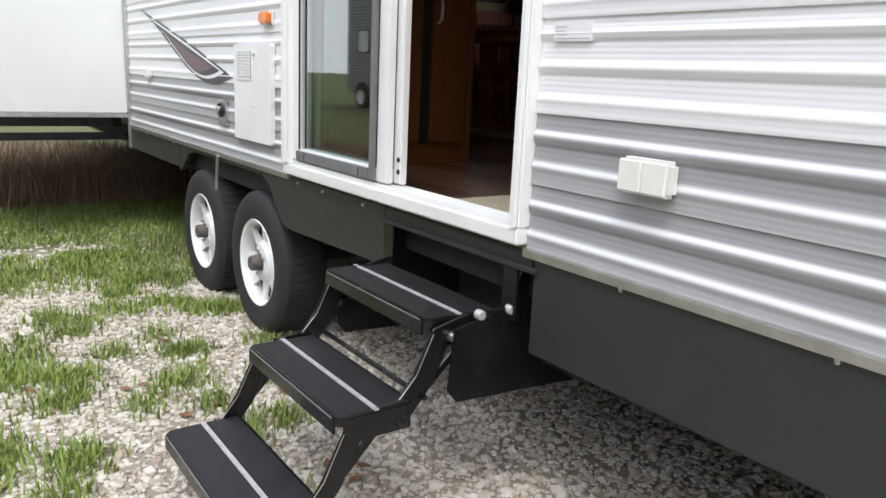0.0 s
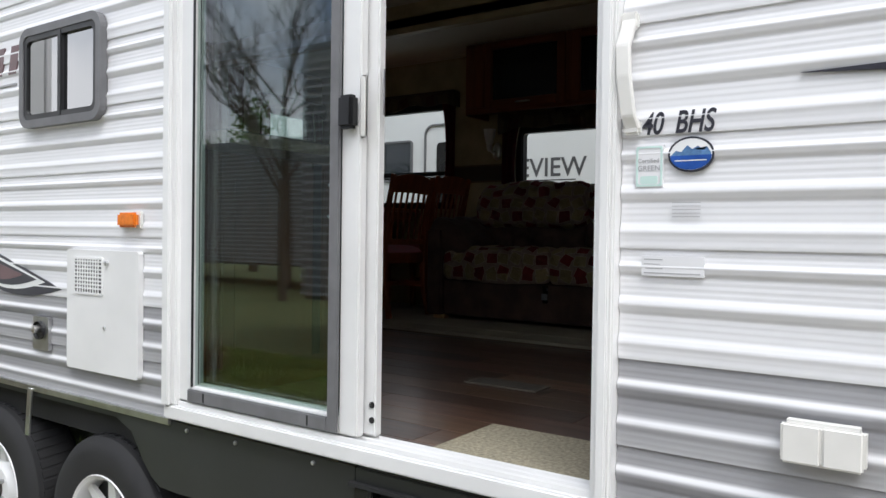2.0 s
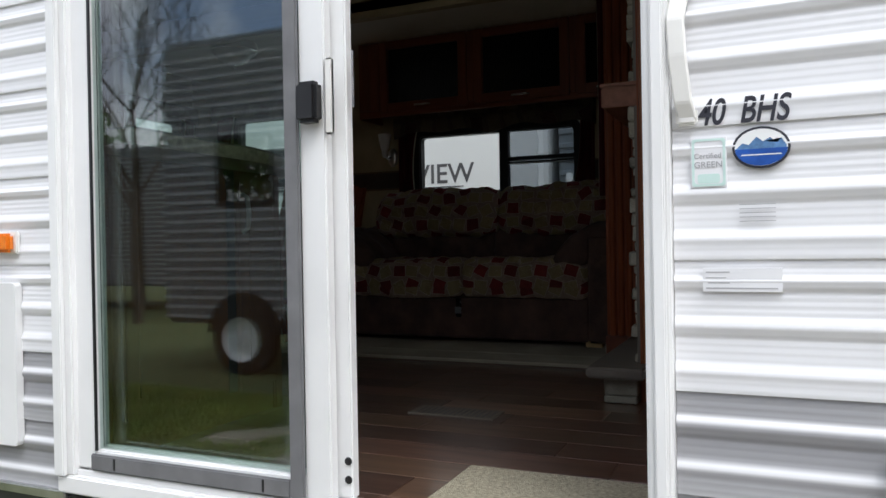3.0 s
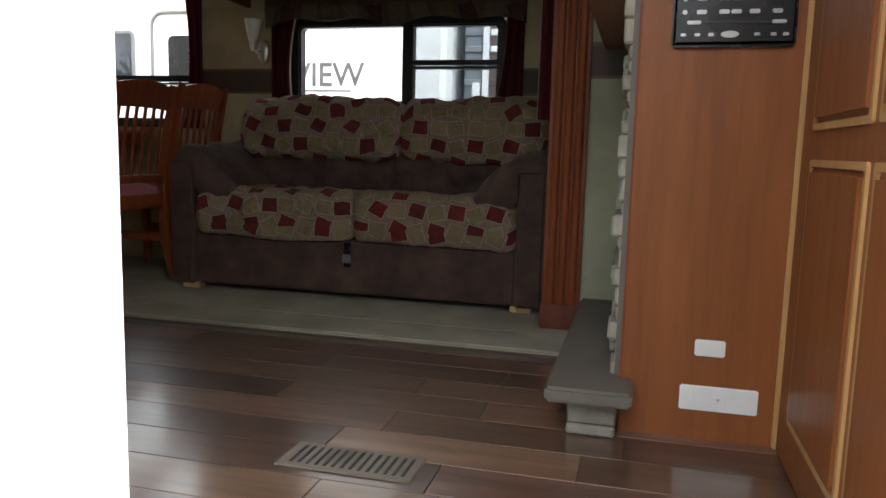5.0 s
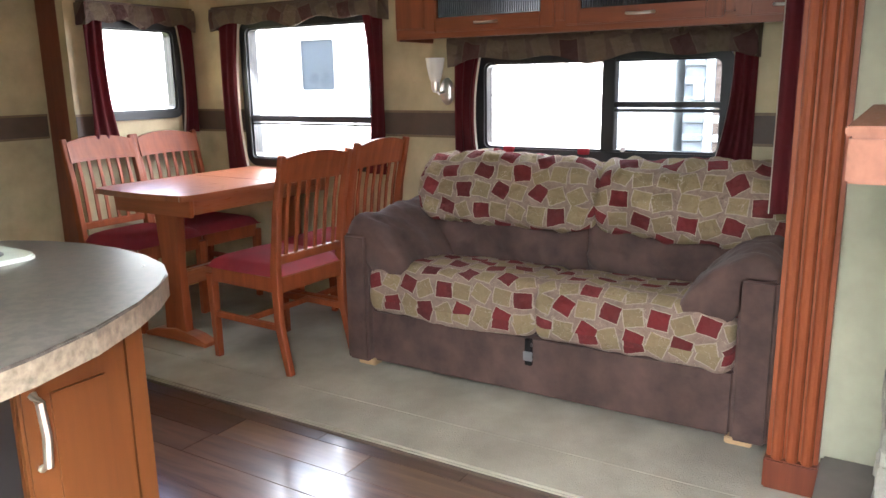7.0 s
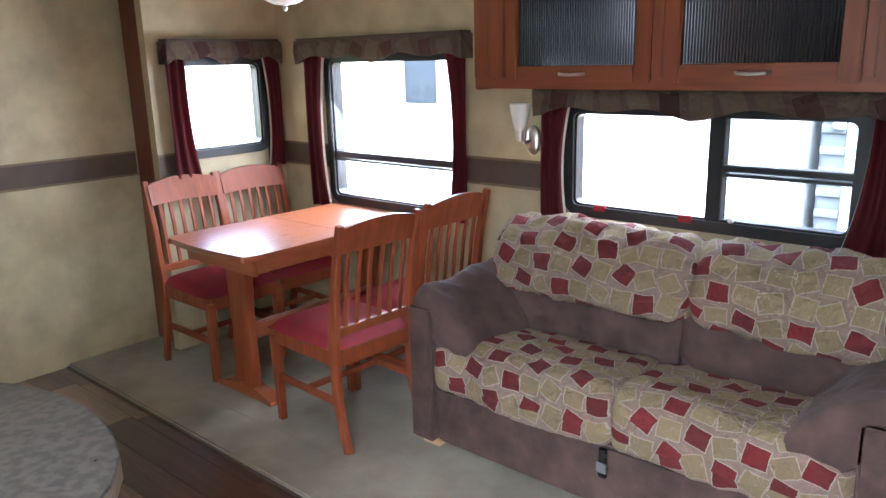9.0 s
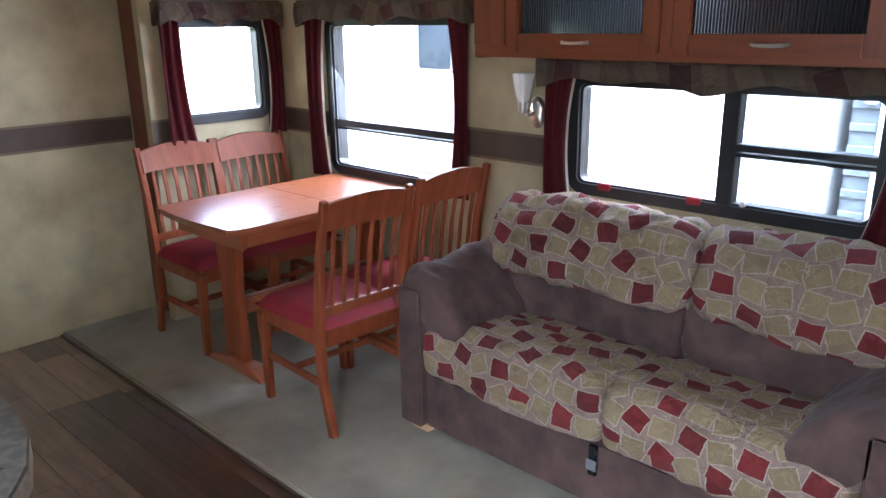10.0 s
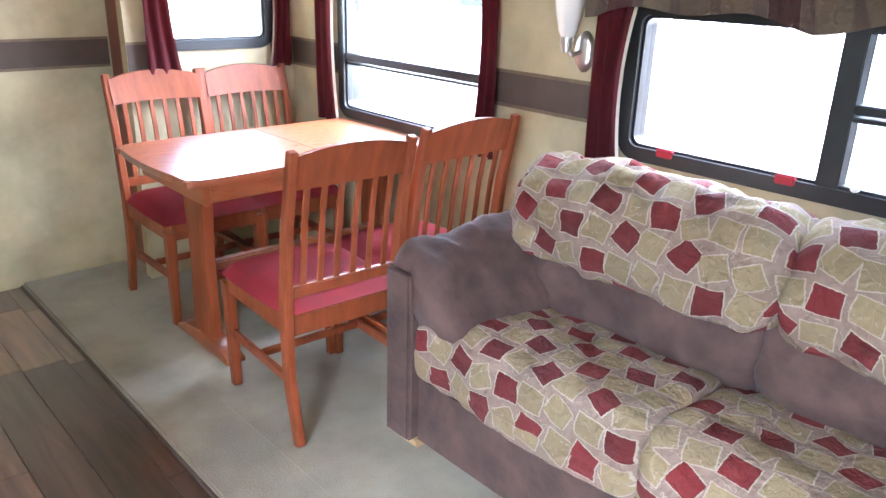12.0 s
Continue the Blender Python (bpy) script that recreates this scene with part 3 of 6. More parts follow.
COURSE, GREY_COURSE = 0.2286, 0.18
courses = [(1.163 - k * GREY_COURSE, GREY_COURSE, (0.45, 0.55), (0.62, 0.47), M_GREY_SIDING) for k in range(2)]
courses += [(1.163 + k * COURSE, COURSE, (0.24, 0.345, 0.415), (0.6, 0.66, 0.57), M_WHITE_SIDING) for k in range(1, 11)]
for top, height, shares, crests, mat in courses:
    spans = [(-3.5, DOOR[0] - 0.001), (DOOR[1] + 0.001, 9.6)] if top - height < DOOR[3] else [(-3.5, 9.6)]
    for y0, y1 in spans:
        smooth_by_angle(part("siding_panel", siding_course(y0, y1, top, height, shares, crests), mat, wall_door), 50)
part("bottom_rail", box(FACE - 0.014, FACE + 0.006, -3.5, DOOR[0], 0.79, 0.815, 0.003), M_ALU, wall_door)
part("bottom_rail", box(FACE - 0.014, FACE + 0.006, DOOR[1], 5.66, 0.79, 0.815, 0.003), M_ALU, wall_door)
part("corner_trim", box(FACE - 0.02, FACE + 0.01, 5.63, 5.66, 0.65, 3.35, 0.004), M_ALU, wall_door)

# roof, underside and closing walls
tagged(part("roof", box(FACE, 3.56, -3.5, 9.6, 3.35, 3.42, 0.02), M_FIBRE), "white trailer roof", "roof", kind="structure")
tagged(part("underside", box(IN, 3.5, -3.5, 9.6, 0.66, 0.80), M_UNDER), "black trailer underside", "underside", kind="structure")

# ---- skirt ----
skirt = new("skirt")
tagged(skirt, "dark grey metal skirt below the siding", "skirt", kind="structure")
for y0, y1, z0 in ((-3.5, 1.40, 0.53), (4.50, 5.66, 0.65)):
    part("skirt_panel", box(FACE - 0.004, FACE + 0.03, y0, y1, z0, 0.803, 0.006), M_SKIRT, skirt)
part("skirt_panel", box(FACE - 0.004, FACE + 0.03, 1.40, 2.15, 0.755, 0.803, 0.004), M_SKIRT, skirt)
part("skirt_panel", slab("x", [(2.15, 0.803), (2.15, 0.60), (2.90, 0.575), (2.99, 0.578), (3.04, 0.605), (3.08, 0.645), (3.15, 0.735), (3.24, 0.77), (3.24, 0.803)], FACE - 0.004, FACE + 0.02), M_SKIRT, skirt)
part("skirt_panel", slab("x", [(4.50, 0.803), (4.25, 0.803), (4.25, 0.765), (4.33, 0.75), (4.46, 0.64), (4.50, 0.64)], FACE - 0.004, FACE + 0.02), M_SKIRT, skirt)
part("skirt_panel", box(FACE - 0.002, FACE + 0.02, 3.24, 4.25, 0.768, 0.803, 0.003), M_SKIRT, skirt)
for y in (2.3, 2.62, 2.85, 4.6, 5.2, 1.1, 0.6, 0.1):
    part("screw", lathe([(0, -0.008), (0.006, -0.006), (0.007, 0)], "x", (FACE - 0.003, y, 0.785), 10), M_ALU, skirt)

part("skirt_panel", box(3.46, 3.50, -3.5, 9.6, 0.22, 0.80), M_SKIRT, skirt)
ch = thing("chassis", (2.2, 2.5, 0.6), "black steel chassis rails under the trailer", "chassis")
for x in (1.35, 3.0):
    part("rail", box(x, x + 0.08, -3.5, 9.5, 0.50, 0.665, 0.004), M_BLACK_STEEL, ch)
for y in (-1.0, 0.6, 2.4, 5.0, 6.6):
    part("cross_member", box(1.43, 3.0, y, y + 0.07, 0.55, 0.665, 0.004), M_BLACK_STEEL, ch)

# ---- second slide-out on the door side ----
s2 = thing("slide_out", (0.5, 7.0, 0.87), "white smooth-sided slide-out room on black rails", "slide-out")
part("body", box(0.02, 1.055, 5.665, 7.7, 0.88, 3.2, 0.015), M_FIBRE, s2)
part("bottom_trim", box(0.0, 1.05, 5.655, 7.7, 0.86, 0.885, 0.004), M_ALU, s2)
part("corner_trim", box(-0.005, 0.03, 5.65, 5.68, 0.865, 3.2, 0.005), M_WHITE_PAINT, s2)
for y in (5.9, 7.3):
    part("rail", box(-0.05, 1.05, y, y + 0.07, 0.78, 0.86, 0.005), M_BLACK_STEEL, s2)
part("crossbar", box(-0.02, 0.05, 5.8, 7.6, 0.74, 0.78, 0.005), M_BLACK_STEEL, s2)
part("crossbar", box(0.06, 1.05, 5.72, 5.78, 0.70, 0.75, 0.005), M_BLACK_STEEL, s2)
s2.location.x -= 0.10

# ---- patio door ----
y0, y1, z0, z1 = DOOR
door = thing("door_1", (FACE, (y0 + y1) / 2, z0), "white aluminium sliding patio door, half open", "sliding door", kind="structure")
part("jamb", box(FACE - 0.03, IN + 0.01, y0, y0 + 0.045, z0 + 0.045, z1, 0.004), M_WHITE_PAINT, door)
part("jamb", box(FACE - 0.03, IN + 0.01, y1 - 0.055, y1, z0 + 0.045, z1, 0.004), M_WHITE_PAINT, door)
part("jamb_lip", box(FACE - 0.045, FACE - 0.03, y1 - 0.035, y1 - 0.002, z0 + 0.045, z1, 0.003), M_WHITE_PAINT, door)
part("jamb_lip", box(FACE - 0.042, FACE - 0.03, y0 + 0.008, y0 + 0.03, z0 + 0.045, z1, 0.003), M_WHITE_PAINT, door)
part("head", box(FACE - 0.03, IN + 0.01, y0, y1, z1 - 0.05, z1, 0.004), M_WHITE_PAINT, door)
part("sill", box(FACE - 0.035, IN + 0.012, y0, y1, z0, z0 + 0.045, 0.005), M_WHITE_PAINT, door)
for x in (FACE - 0.02, FACE + 0.012, FACE + 0.042):
    part("track", box(x, x + 0.006, y0 + 0.045, y1 - 0.055, z0 + 0.045, z0 + 0.06, 0.002), M_WHITE_PAINT, door)
# fixed leaf (outer) and open leaf slid behind it
def leaf(name, x, ya, yb, wide, material, glass, dark):
    lf = part(name, box(x - 0.014, x + 0.014, ya, ya + wide, z0 + 0.062, z1 - 0.055, 0.004), material, door)
    part("stile", box(x - 0.014, x + 0.014, yb - wide, yb, z0 + 0.062, z1 - 0.055, 0.004), material, lf)
    part("rail", box(x - 0.013, x + 0.013, ya + wide, yb - wide, z0 + 0.062, z0 + 0.062 + 0.05, 0.004), dark, lf)
    part("rail", box(x - 0.013, x + 0.013, ya + wide, yb - wide, z1 - 0.11, z1 - 0.055, 0.004), dark, lf)
    part("pane", sheet("x", ya + wide - 0.005, yb - wide + 0.005, z0 + 0.10, z1 - 0.10, x), glass, lf)
    part("glazing_bead", box(x - 0.017, x - 0.012, ya + wide, ya + wide + 0.008, z0 + 0.11, z1 - 0.11, 0.001), M_DARKMETAL, lf)
    part("glazing_bead", box(x - 0.017, x - 0.012, yb - wide - 0.008, yb - wide, z0 + 0.11, z1 - 0.11, 0.001), M_DARKMETAL, lf)
    return lf
lf1 = leaf("fixed_leaf", FACE + 0.0, 2.135, 2.885, 0.066, M_WHITE_PAINT, M_DOOR_GLASS, M_WHITE_PAINT)
lf2 = leaf("sliding_leaf", FACE + 0.036, 2.105, 2.884, 0.045, M_WHITE_PAINT, M_DOOR_GLASS, M_WHITE_PAINT)
sc = part("screen_leaf", box(FACE - 0.028, FACE - 0.018, 2.196, 2.232, z0 + 0.065, z1 - 0.06, 0.003), M_GREYRUB, door)
part("screen_rail", box(FACE - 0.028, FACE - 0.018, 2.232, 2.822, z0 + 0.065, z0 + 0.105, 0.003), M_GREYRUB, sc)
for y in (2.30, 2.74):
    part("screen_pin", box(FACE - 0.0295, FACE - 0.0275, y, y + 0.005, z0 + 0.072, z0 + 0.10), M_DARKMETAL, sc)
part("handle", box(FACE - 0.05, FACE - 0.016, 2.137, 2.188, 1.684, 1.77, 0.008), M_DARKMETAL, door, "black plastic pull")
part("lock_plate", box(FACE - 0.02, FACE - 0.012, 2.112, 2.134, 1.66, 1.82, 0.004), M_WHITE_PLASTIC, door)
part("latch", box(FACE + 0.02, FACE + 0.026, 2.086, 2.09, 1.72, 1.84, 0.001), M_ALU, door)
for z in (0.905, 0.945):
    part("screw", lathe([(0, -0.004), (0.008, -0.003), (0.009, 0)], "x", (FACE + 0.021, 2.115, z + 0.02), 12), M_DARKMETAL, door)

# grab handle beside the door
gh = thing("grab_handle", (FACE, 1.43, 1.62), "white folding grab handle on the siding", "grab handle")
part("grip", strip([(FACE - 0.008, 1.408, 1.635), (FACE - 0.022, 1.414, 1.66), (FACE - 0.030, 1.422, 1.74), (FACE - 0.028, 1.425, 1.80), (FACE - 0.010, 1.418, 1.855)], 0.030, 0.014, (0, 1, 0)), M_WHITE_PLASTIC, gh)
part("mount", box(FACE - 0.016, FACE, 1.392, 1.428, 1.622, 1.652, 0.005), M_WHITE_PLASTIC, gh)
part("mount", box(FACE - 0.016, FACE, 1.40, 1.438, 1.835, 1.872, 0.005), M_WHITE_PLASTIC, gh)

# ---- fittings on the siding ----
S = FACE - 0.004
oc = thing("outlet_cover", (S, 1.045, 1.01), "white plastic weatherproof outlet cover on the grey siding", "outlet cover")
part("base", box(S - 0.034, S + 0.006, 0.978, 1.115, 1.013, 1.091, 0.010, 4), M_WHITE_PLASTIC, oc)
part("lid", box(S - 0.039, S - 0.030, 0.981, 1.0457, 1.016, 1.088, 0.004, 3), M_WHITE_PLASTIC, oc)
part("lid", box(S - 0.039, S - 0.030, 1.0473, 1.112, 1.016, 1.088, 0.004, 3), M_WHITE_PLASTIC, oc)
am = thing("marker_light", (S, 3.15, 1.425), "amber side marker light on the siding", "marker light")
part("lens", box(S - 0.028, S - 0.006, 3.10, 3.203, 1.424, 1.474, 0.008), M_AMBER, am)
part("base", box(S - 0.006, S + 0.006, 3.095, 3.208, 1.42, 1.478, 0.003), M_WHITE_PLASTIC, am)
wh = thing("water_heater_door", (S, 3.31, 0.92), "white metal water heater door with a vent grille", "access door")
part("panel", slab("x", rounded_outline(3.095, 3.535, 0.915, 1.343, 0.012), S - 0.014, S + 0.006), M_WHITE_PAINT, wh)
part("vent_frame", ring_frame("x", 3.30, 3.485, 1.185, 1.318, 0.006, 0.008, S - 0.018, S - 0.0135), M_WHITE_PAINT, wh)
part("vent_back", box(S - 0.0155, S - 0.0145, 3.308, 3.477, 1.193, 1.31), M_DARKMETAL, wh)
for k in range(8):
    z = 1.205 + k * 0.0135
    part("louvre", box(S - 0.018, S - 0.0155, 3.308, 3.477, z, z + 0.0055), M_WHITE_PAINT, wh)
for k in range(9):
    y = 3.325 + k * 0.0165
    part("vent_bar", box(S - 0.0185, S - 0.0155, y, y + 0.005, 1.193, 1.31), M_WHITE_PAINT, wh)
part("latch", lathe([(0, -0.012), (0.008, -0.01), (0.009, 0)], "x", (S - 0.014, 3.275, 1.30), 12), M_ALU, wh)
part("knob", lathe([(0, -0.006), (0.006, -0.005), (0.007, 0)], "x", (S - 0.014, 3.29, 1.075), 12), M_ALU, wh)
wi = thing("water_inlet", (S, 3.73, 0.96), "stainless water inlet plate with a knob", "water inlet")
part("plate", slab("x", rounded_outline(3.675, 3.79, 0.955, 1.08, 0.006), S - 0.008, S + 0.006), M_ALU, wi)
part("recess", lathe([(0.0, -0.002), (0.03, -0.002), (0.034, -0.012), (0.036, 0)], "x", (S - 0.008, 3.735, 1.03), 20), M_DARKMETAL, wi)
part("knob", lathe([(0, -0.03), (0.014, -0.028), (0.016, -0.005), (0.016, 0)], "x", (S - 0.008, 3.735, 1.035), 16), M_CHROME, wi)
sp = thing("spray_port", (S, 4.75, 1.14), "small white plastic port on the siding", "port")
part("cap", box(S - 0.02, S + 0.006, 5.05, 5.16, 1.15, 1.20, 0.008), M_WHITE_PLASTIC, sp)
w2 = thing("window_2", (S, 3.59, 1.80), "small dark-framed sliding window in the siding", "window", kind="structure")
part("window_frame", ring_frame("x", 3.315, 3.875, 1.80, 2.18, 0.06, 0.03, S - 0.022, S + 0.006), M_GREYRUB, w2)
part("inner_frame", ring_frame("x", 3.343, 3.847, 1.828, 2.152, 0.045, 0.022, S - 0.018, S + 0.004), M_DARKMETAL, w2)
part("mullion", box(S - 0.02, S + 0.003, 3.575, 3.60, 1.83, 2.15, 0.003), M_DARKMETAL, w2)
part("pane", sheet("x", 3.36, 3.575, 1.845, 2.135, S - 0.006), M_DARK_GLASS, w2)
part("pane", sheet("x", 3.60, 3.83, 1.845, 2.135, S - 0.010), M_DARK_GLASS, w2)
part("backing", box(S + 0.001, S + 0.0035, 3.36, 3.83, 1.845, 2.135), M_UNDER, w2)

# ---- decals and labels ----
D0, D1 = FACE - 0.0005, FACE + 0.0003
def swoosh(name, pts, m, label, d=0.0):
    return tagged(part(name, slab("x", pts, D0 - 0.001 - d, D1 + 0.004), m), label, "decal")
def leafy(t0, t1, h, n=16, bow=0.0, side=1):
    """A long pointed outline between two points of the wall."""
    a, b = Vector(t0), Vector(t1)
    nrm = Vector((-(b - a).y, (b - a).x)).normalized()
    up = [a.lerp(b, k / n) + nrm * (h * math.sin(math.pi * (k / n) ** 0.8) + bow * math.sin(math.pi * k / n)) for k in range(n + 1)]
    lo = [a.lerp(b, k / n) + nrm * (-h * 0.7 * math.sin(math.pi * (k / n) ** 0.8) + bow * math.sin(math.pi * k / n)) for k in range(n - 1, 0, -1)]
    return [tuple(p) for p in up + lo]
def sickle(t0, t1, up, low, peak=1.7, n=18):
    """A pointed blade with its belly low and towards its far end."""
    a, b = Vector(t0), Vector(t1)
    f = lambda q: math.sin(math.pi * q ** peak)
    hi = [a.lerp(b, k / n) + Vector((0, up * math.sin(math.pi * k / n))) for k in range(n + 1)]
    lo = [a.lerp(b, k / n) - Vector((0, low * f(k / n))) for k in range(n - 1, 0, -1)]
    return [tuple(p) for p in hi + lo]
swoosh("swoosh_decal", sickle((5.25, 1.57), (3.60, 1.19), 0.012, 0.135), M_DECAL_DARK, "charcoal and silver swoosh decal on the siding")
swoosh("swoosh_inlay", sickle((5.05, 1.52), (3.72, 1.212), 0.006, 0.118), M_FIBRE, "white inlay of the swoosh decal", 0.0012)
swoosh("swoosh_band", sickle((4.95, 1.488), (3.78, 1.22), 0.0, 0.100), M_DECAL_DARK, "charcoal line of the swoosh decal", 0.0024)
swoosh("swoosh_core", sickle((4.82, 1.45), (3.88, 1.235), -0.012, 0.082), M_DECAL_RED, "maroon core of the swoosh decal", 0.0036)
swoosh("stripe_decal", [(1.10, 1.716), (0.3, 1.665), (-0.6, 1.60), (-0.6, 1.80), (0.3, 1.735)], M_DECAL_DARK, "black tapering stripe decal")
nm = thing("name_decal", (FACE, 4.3, 2.05), "black and grey letter-like decal on the siding", "decal")
for k in range(7):
    y = 4.70 - k * 0.115
    part("letter_bar", slab("x", [(y, 2.03), (y - 0.06, 2.03), (y - 0.085, 2.14), (y - 0.025, 2.14)], D0 - 0.001, D1 + 0.004), M_DECAL_RED, nm)
part("underline", slab("x", [(4.6, 1.985), (3.95, 1.985), (3.95, 1.992), (4.6, 1.992)], D0 - 0.001, D1 + 0.004), M_DECAL_GREY, nm)
for k, (a, b) in enumerate((((4.75, 2.22), (4.1, 2.19)), ((4.7, 2.27), (4.25, 2.25)))):
    part("bird_stroke", slab("x", leafy(a, b, 0.02), D0 - 0.001, D1 + 0.004), M_DECAL_DARK, nm)
mdl = thing("model_decal", (FACE, 1.32, 1.62), "black model number decal on the siding", "decal")
lettering("letters", "40  BHS", 0.062, pose(D0 - 0.001, 1.394, 1.622, 90, 0, -90) @ Matrix.Diagonal((0.70, 1, 1, 1)), M_DECAL_DARK, mdl, shear=0.25, bold=0.001)
rd = thing("round_sticker", (FACE, 1.29, 1.55), "round blue mountain sticker on the siding", "sticker")
circ = [(1.293 + 0.045 * math.cos(radians(a)), 1.578 + 0.035 * math.sin(radians(a))) for a in range(0, 360, 15)]
part("disc", slab("x", circ, D0 - 0.0015, D1 + 0.004), M_DECAL_DARK, rd)
part("sky", slab("x", [(1.293 + 0.041 * math.cos(radians(a)), 1.578 + 0.031 * math.sin(radians(a))) for a in range(0, 360, 15)], D0 - 0.002, D1), M_FIBRE, rd)
part("mountains", slab("x", [(1.333, 1.576), (1.322, 1.586), (1.312, 1.583), (1.300, 1.596), (1.290, 1.588), (1.279, 1.594), (1.268, 1.585), (1.262, 1.592), (1.254, 1.580), (1.254, 1.574), (1.332, 1.574)], D0 - 0.0022, D1), M_DECAL_SKY, rd)
part("lake", slab("x", [(1.293 + 0.0405 * math.cos(radians(a)), 1.576 + 0.0285 * math.sin(radians(a))) for a in range(180, 361, 15)], D0 - 0.0024, D1), M_DECAL_BLUE, rd)
part("band", slab("x", [(1.325, 1.565), (1.261, 1.565), (1.263, 1.567), (1.323, 1.567)], D0 - 0.0027, D1), M_PAPER, rd)
gs = thing("green_sticker", (FACE, 1.375, 1.51), "pale green certificate sticker on the siding", "sticker")
part("sheet", box(D0 - 0.0012, D1 + 0.004, 1.347, 1.405, 1.515, 1.60), M_WHITE_SIDING, gs)
part("border", ring_frame("x", 1.349, 1.403, 1.517, 1.598, 0.004, 0.004, D0 - 0.0022, D0 - 0.0008, 0.0), M_PALE_GREEN, gs)
part("seal", slab("x", rounded_outline(1.358, 1.394, 1.522, 1.538, 0.004), D0 - 0.0020, D0 - 0.0008), M_PALE_GREEN, gs)
lettering("line", "Certified", 0.0125, pose(D0 - 0.0015, 1.400, 1.565, 90, 0, -90), M_DECAL_GREY, gs)
lettering("line", "GREEN", 0.015, pose(D0 - 0.0015, 1.400, 1.549, 90, 0, -90), M_DECAL_GREY, gs)
ls = thing("notice_sticker", (FACE, 1.30, 1.45), "small printed notice sticker on the siding", "sticker")
bars("print", "x", [(1.272, 1.328, 1.455 + k * 0.007, 1.4563 + k * 0.007) for k in range(5)], D0 - 0.0016, D0 - 0.0008, M_DECAL_GREY, ls)
l2 = thing("serial_sticker", (FACE, 1.325, 1.34), "white printed serial sticker on the siding", "sticker")
part("sheet", box(D0 - 0.001, D1 + 0.004, 1.263, 1.388, 1.337, 1.377), M_WHITE_SIDING, l2)
bars("print", "x", [(1.345, 1.383, 1.369, 1.371), (1.35, 1.383, 1.36, 1.3613), (1.345, 1.38, 1.351, 1.3528), (1.27, 1.383, 1.3415, 1.3438)], D0 - 0.0016, D0 - 0.0008, M_DECAL_GREY, l2)

# ---- folding steps ----
st = thing("folding_steps", (0.7, 1.8, 0.0), "black steel folding entry steps with three treads", "steps")
TREADS = ((0.285, 0.515, 0.20, 1.51, 2.085), (0.54, 0.765, 0.42, 1.49, 2.085), (0.813, 1.05, 0.62, 1.525, 2.125))
for x0, x1, zt, a, b in TREADS:
    pts = rounded_outline(x0, x1, a, b, 0.028, 4)
    tr = part("tread", flat_plate(pts, zt - 0.022, zt, 0.004), M_BLACK_STEEL, st)
    part("grit", box(x0 + 0.012, x0 + 0.10, a + 0.012, b - 0.012, zt - 0.001, zt + 0.002, 0.001), M_GRIT, tr)
    part("grit", box(x0 + 0.125, x1 - 0.012, a + 0.012, b - 0.012, zt - 0.001, zt + 0.002, 0.001), M_GRIT, tr)
    part("edge_strip", box(x0 + 0.106, x0 + 0.120, a + 0.004, b - 0.004, zt - 0.001, zt + 0.005, 0.002), M_BRIGHT, tr, "bright metal strip")
    part("worn_edge", box(x0 - 0.003, x0 + 0.001, a + 0.03, b - 0.03, zt - 0.006, zt - 0.002, 0.001), M_GREYRUB, tr)
    part("front_lip", box(x0 - 0.002, x0 + 0.006, a + 0.02, b - 0.02, zt - 0.045, zt - 0.004, 0.002), M_BLACK_STEEL, tr)
    for y in (a + 0.004, b - 0.012):
        part("side_flange", box(x0 + 0.02, x1 - 0.01, y, y + 0.008, zt - 0.07, zt - 0.018, 0.002), M_BLACK_STEEL, tr)
